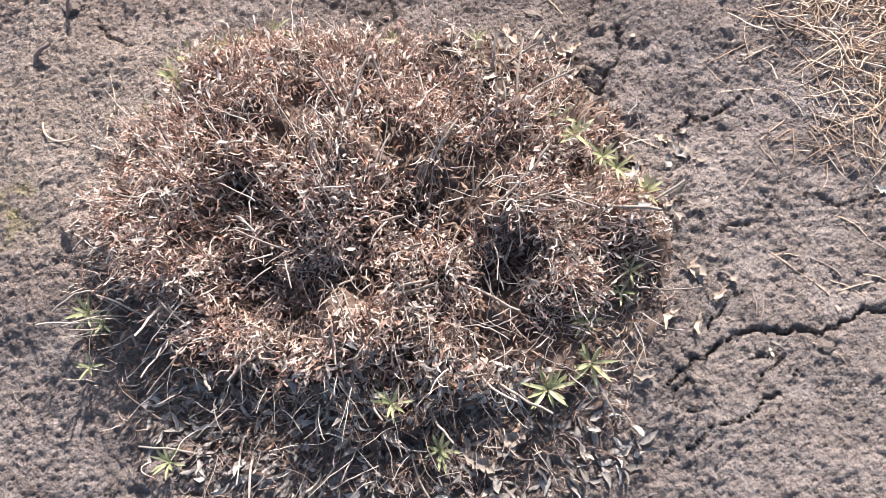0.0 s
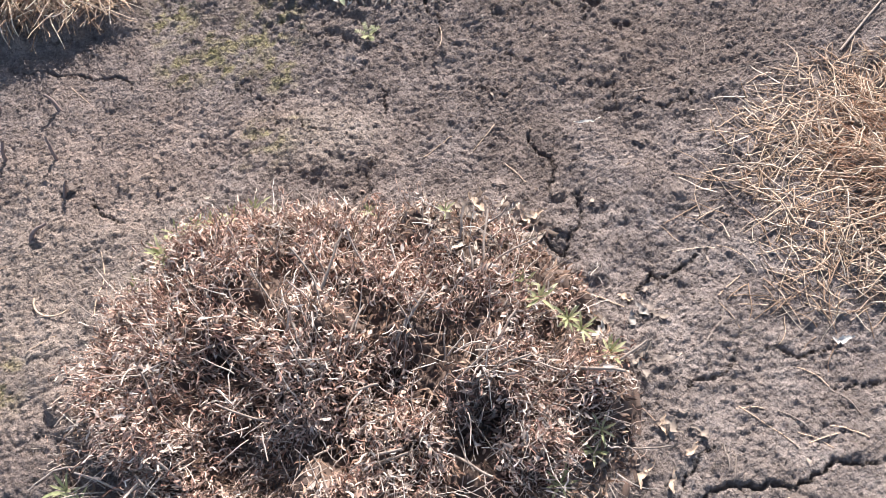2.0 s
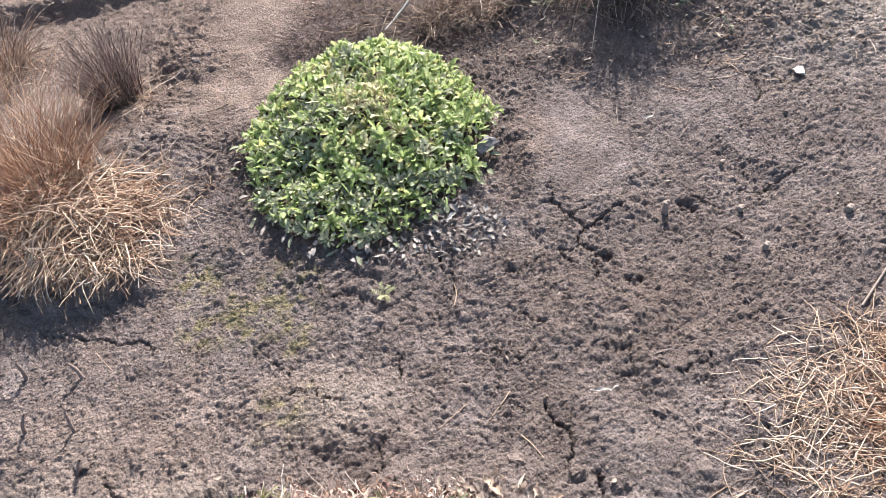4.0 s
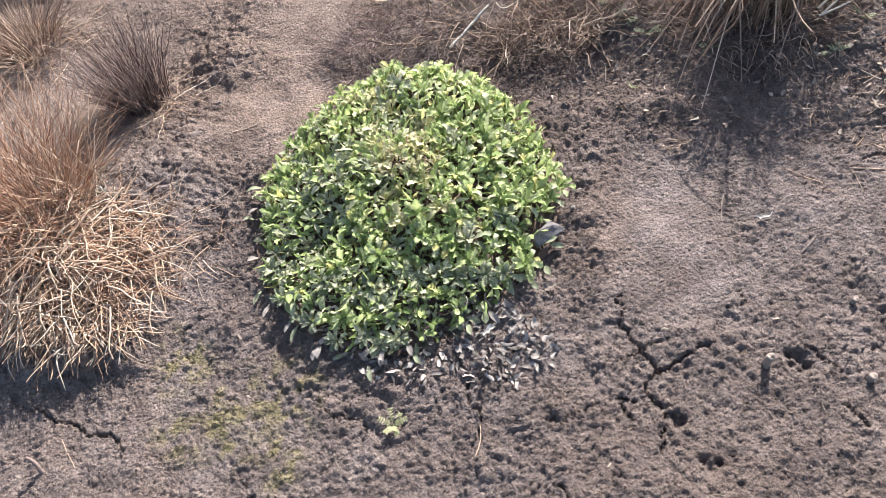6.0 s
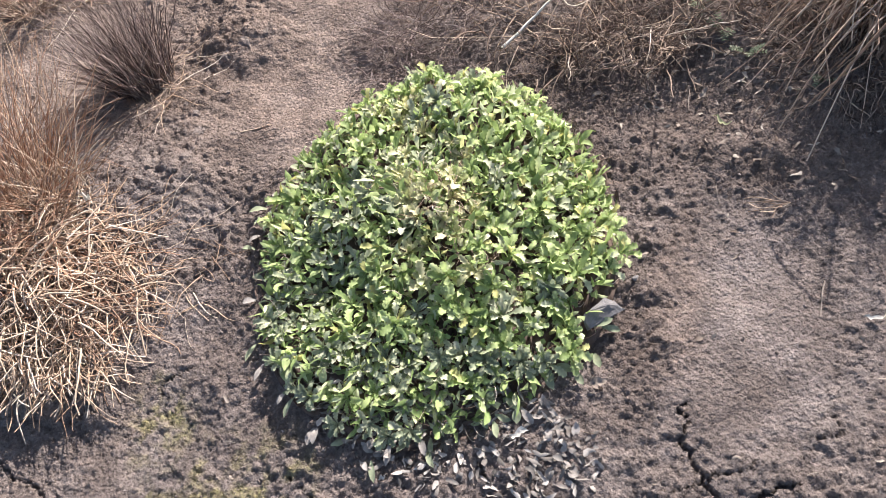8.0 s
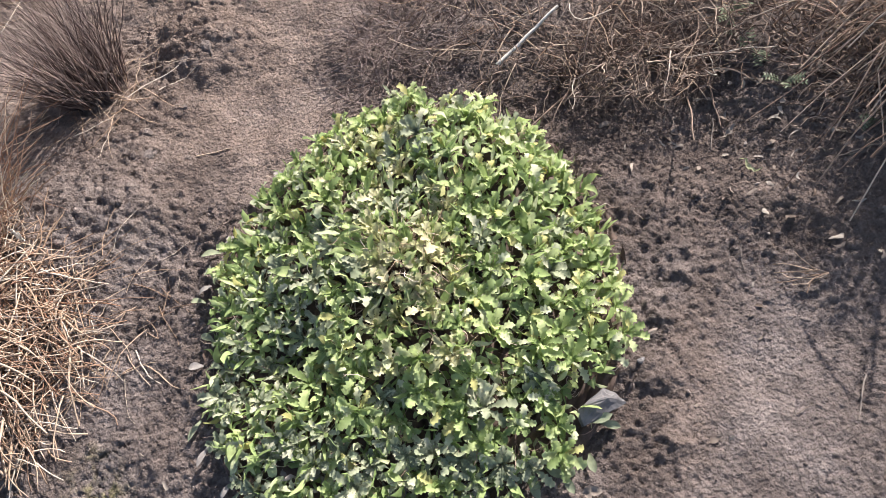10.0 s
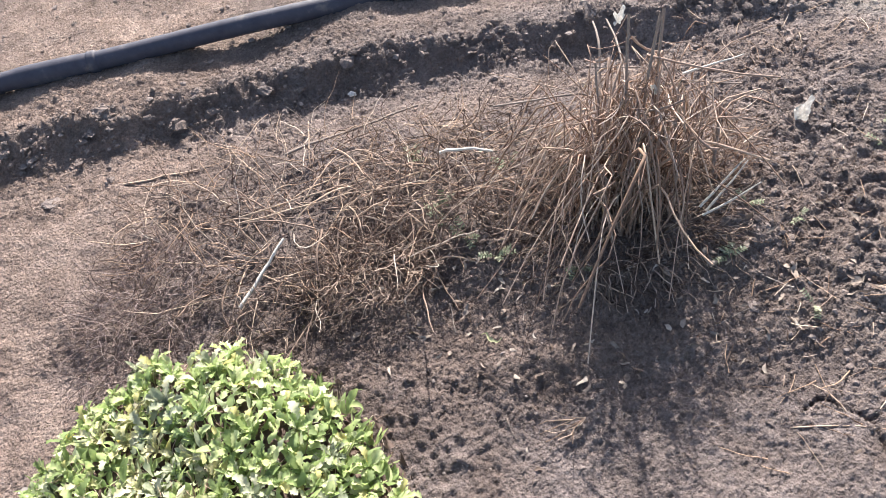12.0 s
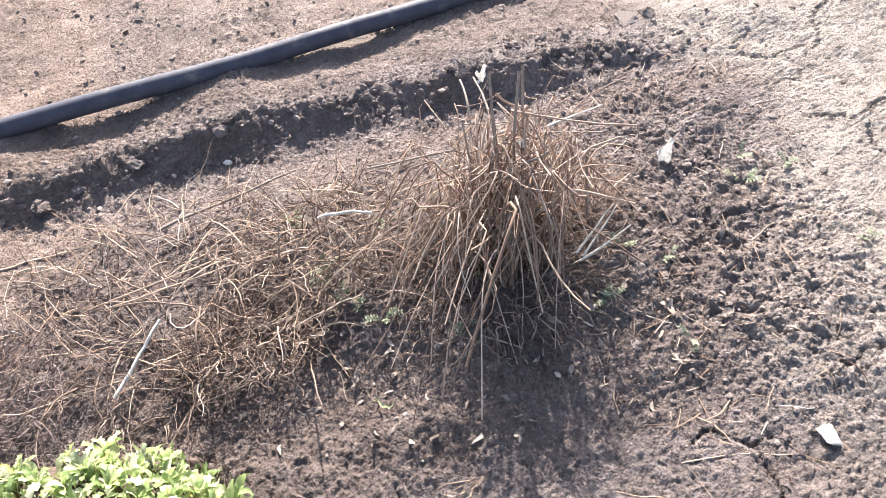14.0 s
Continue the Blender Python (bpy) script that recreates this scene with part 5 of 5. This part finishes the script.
def scrap(x, y, z, size, label):
    """A crumpled scrap of thin white film."""
    u, v = np.meshgrid(np.linspace(-1, 1, 9), np.linspace(-1, 1, 9))
    w = 0.55 + 0.35 * fbm(u, v, 0.8, 2, int(1000 * abs(x)))
    p = np.stack([x + size * u * w, y + size * 0.3 * fbm(u, v, 0.7, 2, 7) + 0.2 * size * v, z + size * 1.3 * (v + 1) * w], -1)
    i = np.arange(81).reshape(9, 9)
    f = np.stack([i[:-1, :-1], i[:-1, 1:], i[1:, 1:], i[1:, :-1]], -1).reshape(-1, 4)
    vv = p.reshape(-1, 3)
    single("white_scrap", join((vv, f), (vv + np.array((0, 0.0008, 0)), f[:, ::-1])), FILM, label, "scrap", "white scraps")


scrap(1.07, 2.985, place(1.07, 2.985), 0.03, "crumpled white scrap on the dug soil")
scrap(0.60, 2.93, place(0.6, 2.93) + 0.36, 0.016, "white scrap caught on a shrub stem")
scrap(0.66, 2.84, place(0.66, 2.84) + 0.24, 0.012, "white scrap caught on a shrub stem")
scrap(-1.135, 2.0, place(-1.135, 2.0) + 0.015, 0.016, "small white scrap in the straw")


def lump(x, y, size, squash, mat, name, label, category, up=0.0, tilt=0.0):
    v, f = chunk(int(1000 * abs(x)) % 97, 0.015)
    p = np.array([(Euler((0.25 + tilt, 0.15, x * 7)).to_matrix() @ Vector(q)) for q in v * np.array(squash)]) * size
    single(name, (p + np.array((x, y, place(x, y) + up)), f), mat, label, category, smooth=False)


lump(0.09, 1.955, 0.05, (1.0, 0.75, 0.35), STONE, "grey_stone", "flat dark grey stone at the edge of the green cushion", "stone", 0.038, 0.35)
lump(1.06, 2.215, 0.026, (1.1, 1.15, 0.35), PALE_STONE, "pale_stone", "flat pale stone lying on the soil", "stone", 0.008, -0.3)
lump(0.47, 3.80, 0.02, (1.0, 0.8, 0.8), STONE, "pebble", "small grey pebble near the pipe", "stone", 0.008)
lump(-0.03, 3.34, 0.012, (1.0, 0.8, 0.7), WHITE, "pebble", "small whitish pebble below the bank", "stone", 0.006)
lump(0.15, 2.12, 0.010, (1.6, 0.5, 0.5), BARK, "wood_chip", "small wood chip on the soil", "chip", 0.004)
lump(0.14, 2.06, 0.010, (1.0, 0.9, 0.7), STONE, "pebble", "small grey pebble on the soil", "stone", 0.004)


def stump(x, y, r, h, label="short cut-off dry stalk standing in the soil"):
    z = place(x, y)
    prof = [(0, r * 1.15), (0.3, r), (0.8, r * 0.95), (1.0, r * 0.98), (1.0, r * 0.6), (1.0, 0.0005)]
    line = np.array([(x + 0.004 * s, y, z - 0.006 + (h + 0.006) * s) for s, _ in prof])
    line[:, 2] += np.arange(6) * 1e-5
    a = np.arange(9) * 2 * np.pi / 9
    ring = np.stack([np.stack([line[i, 0] + q * np.cos(a) * (1 + 0.15 * np.sin(3 * a)), line[i, 1] + q * np.sin(a), line[i, 2] + 0.05 * h * np.sin(2 * a) * (i > 1)], -1) for i, (_, q) in enumerate(prof)])
    i = np.arange(54).reshape(6, 9)
    nx = np.roll(i, -1, 1)
    single("cut_stalk", (ring.reshape(-1, 3), np.stack([i[:-1], nx[:-1], nx[1:], i[1:]], -1).reshape(-1, 4)), BARK, label, "stalk", "cut stalks in the soil")


for x, y, r, h in ((0.565, 1.69, 0.0085, 0.042), (0.76, 1.68, 0.008, 0.016), (0.79, 1.54, 0.008, 0.02), (1.02, 1.64, 0.009, 0.018), (0.75, 1.86, 0.006, 0.015)):
    stump(x, y, r, h)
for x, y in ((-1.15, 1.27), (-0.98, 1.26), (-1.08, 1.11), (-0.95, 1.11), (-0.9, 1.0), (-0.95, 0.88)):
    p = grow(np.array([[x, y, place(x, y) - 0.004]]), np.array([[rng.normal(0, 0.25), 0.2, 1.0]]), rng.uniform(0.05, 0.07), 7, 0.3, 0.8)
    single("dark_stalk", tubes(p, taper(1, 7, 0.0062, 0.6), 6), GREY, "short dark bent stalk standing in the soil", "stalk", "dark stalks in the soil")


# ---- scattered plant litter ----
def litter(n, box, keep, length, radius):
    x, y = rng.uniform(box[0], box[1], n), rng.uniform(box[2], box[3], n)
    ok = rng.uniform(0, 1, n) < keep(x, y)
    x, y = x[ok], y[ok]
    m = len(x)
    a = rng.uniform(0, 6.28, m)
    p = grow(np.stack([x, y, height(x, y) + 0.003], -1), np.stack([np.cos(a), np.sin(a), np.full(m, 0.1)], -1), length * rng.uniform(0.3, 1.3, m), 6, 0.35, 0.3, 0.03, height)
    return tubes(p, taper(m, 6, radius, 0.6))


single("straw_litter", litter(420, (0.7, 1.5, 2.15, 3.45), lambda x, y: 0.25 + 0.75 * patch(x, y, 0.95, 2.5, 0.25, 0.2, 0.6, 0.3, 181), 0.07, 0.0013), STRAW, "short straws and root ends strewn beside the shrub", "straw", kind="stuff", origin=(1.0, 2.7, 0))
single("root_litter", litter(300, (0.65, 1.5, 2.2, 3.4), lambda x, y: 0.5 + 0 * x, 0.05, 0.0011), TWIG, "fine brown roots strewn over the dug soil", "roots", kind="stuff", origin=(1.0, 2.7, 0))
single("plant_litter", litter(420, (-1.4, 1.3, 0.0, 2.4), lambda x, y: 0.5 + 0 * x, 0.028, 0.0009), FLAKE, "tiny bits of dry plant strewn over the soil", "litter", kind="stuff", origin=(0, 1.0, 0))
single("leaf_litter", flakes(160, height, (0.1, 1.3), (1.2, 1.2), 0.016, 0.003, lift=0.003, rise=0.0), FLAKE, "tiny dry leaves strewn over the soil", "litter", kind="stuff", origin=(0, 1.0, 0))
single("bush_litter", flakes(260, height, (0.55, 2.6), (0.6, 0.25), 0.022, 0.0035, lift=0.003, rise=0.0), FLAKE, "small dry leaves strewn round the shrub", "litter", kind="stuff", origin=(0.5, 2.6, 0))


# ---- strands and leaves that stand out singly ----
def loose_strands(owner, name, n, cx, cy, rx, ry, lift, length, radius, mat, lean=(0, 0), rise=0.1, label=""):
    x, y, a, r = disc(n, cx, cy, rx, ry, 0.6)
    z = height(x, y) + lift * (1 - r ** 2) + 0.004
    head = np.stack([np.cos(a) * 0.5 + lean[0], np.sin(a) * 0.5 + lean[1], np.full(n, rise)], -1) + 0.9 * rng.normal(size=(n, 3)) * np.array((1, 1, 0.2))
    p = grow(np.stack([x, y, z], -1), head, length * rng.uniform(0.5, 1.3, n), 7, 0.35, 0.8, 0.0, height)
    for i in range(n):
        part(name, tubes(p[i:i + 1], taper(1, 7, radius, 0.6), 5), mat, owner, label)


TUFTS = {ob.name: ob for ob in scene.objects if ob.name in ("straw_tussock", "straw_heap", "stem_mat", "grey_tussock")}
loose_strands(TUFTS["straw_tussock"], "straw", 90, -1.12, 1.72, 0.26, 0.17, 0.09, 0.12, 0.0021, STRAW, (0.2, -0.5))
loose_strands(TUFTS["straw_heap"], "straw", 90, 0.95, 1.0, 0.34, 0.32, 0.045, 0.10, 0.0017, STRAW, (-0.2, 0))
loose_strands(TUFTS["stem_mat"], "stem", 70, -0.1, 2.86, 0.42, 0.28, 0.06, 0.16, 0.0020, TWIG, (0, 0), 0.3)
loose_strands(TUFTS["stem_mat"], "straw", 40, -0.05, 2.88, 0.4, 0.25, 0.07, 0.16, 0.0017, STRAW, (0.2, -0.1), 0.2)
loose_strands(withered, "dead_shoot", 55, -0.19, 0.5, 0.5, 0.36, 0.15, 0.06, 0.0016, ASHEN, (0, 0), 0.5)
for i in range(46):
    a = rng.uniform(2.6, 6.1)
    reach = float(cushion_reach(a)) * rng.uniform(0.9, 1.03)
    x, y = CUSHION[0] + reach * math.cos(a), CUSHION[1] + reach * math.sin(a)
    q = grow(np.array([[x, y, float(green_dome(np.array([x]), np.array([y]))[0]) + 0.006]]), np.array([[math.cos(a) + rng.normal() * 0.5, math.sin(a) + rng.normal() * 0.5, 0.35]]), rng.uniform(0.03, 0.045), 6, 0.2, 1.0, 0.0, height)
    w = rng.uniform(0.006, 0.009) * np.array([0.25, 0.5, 0.9, 1.0, 0.8, 0.08])[None]
    part("leaf", ribbons(q, w, np.array([[-math.sin(a), math.cos(a), 0.2]]), 0.4), (DULL, ASH_LEAF, DULL)[i % 3], cushion, ("dull green aging leaf", "grey withered leaf", "dull green aging leaf")[i % 3])
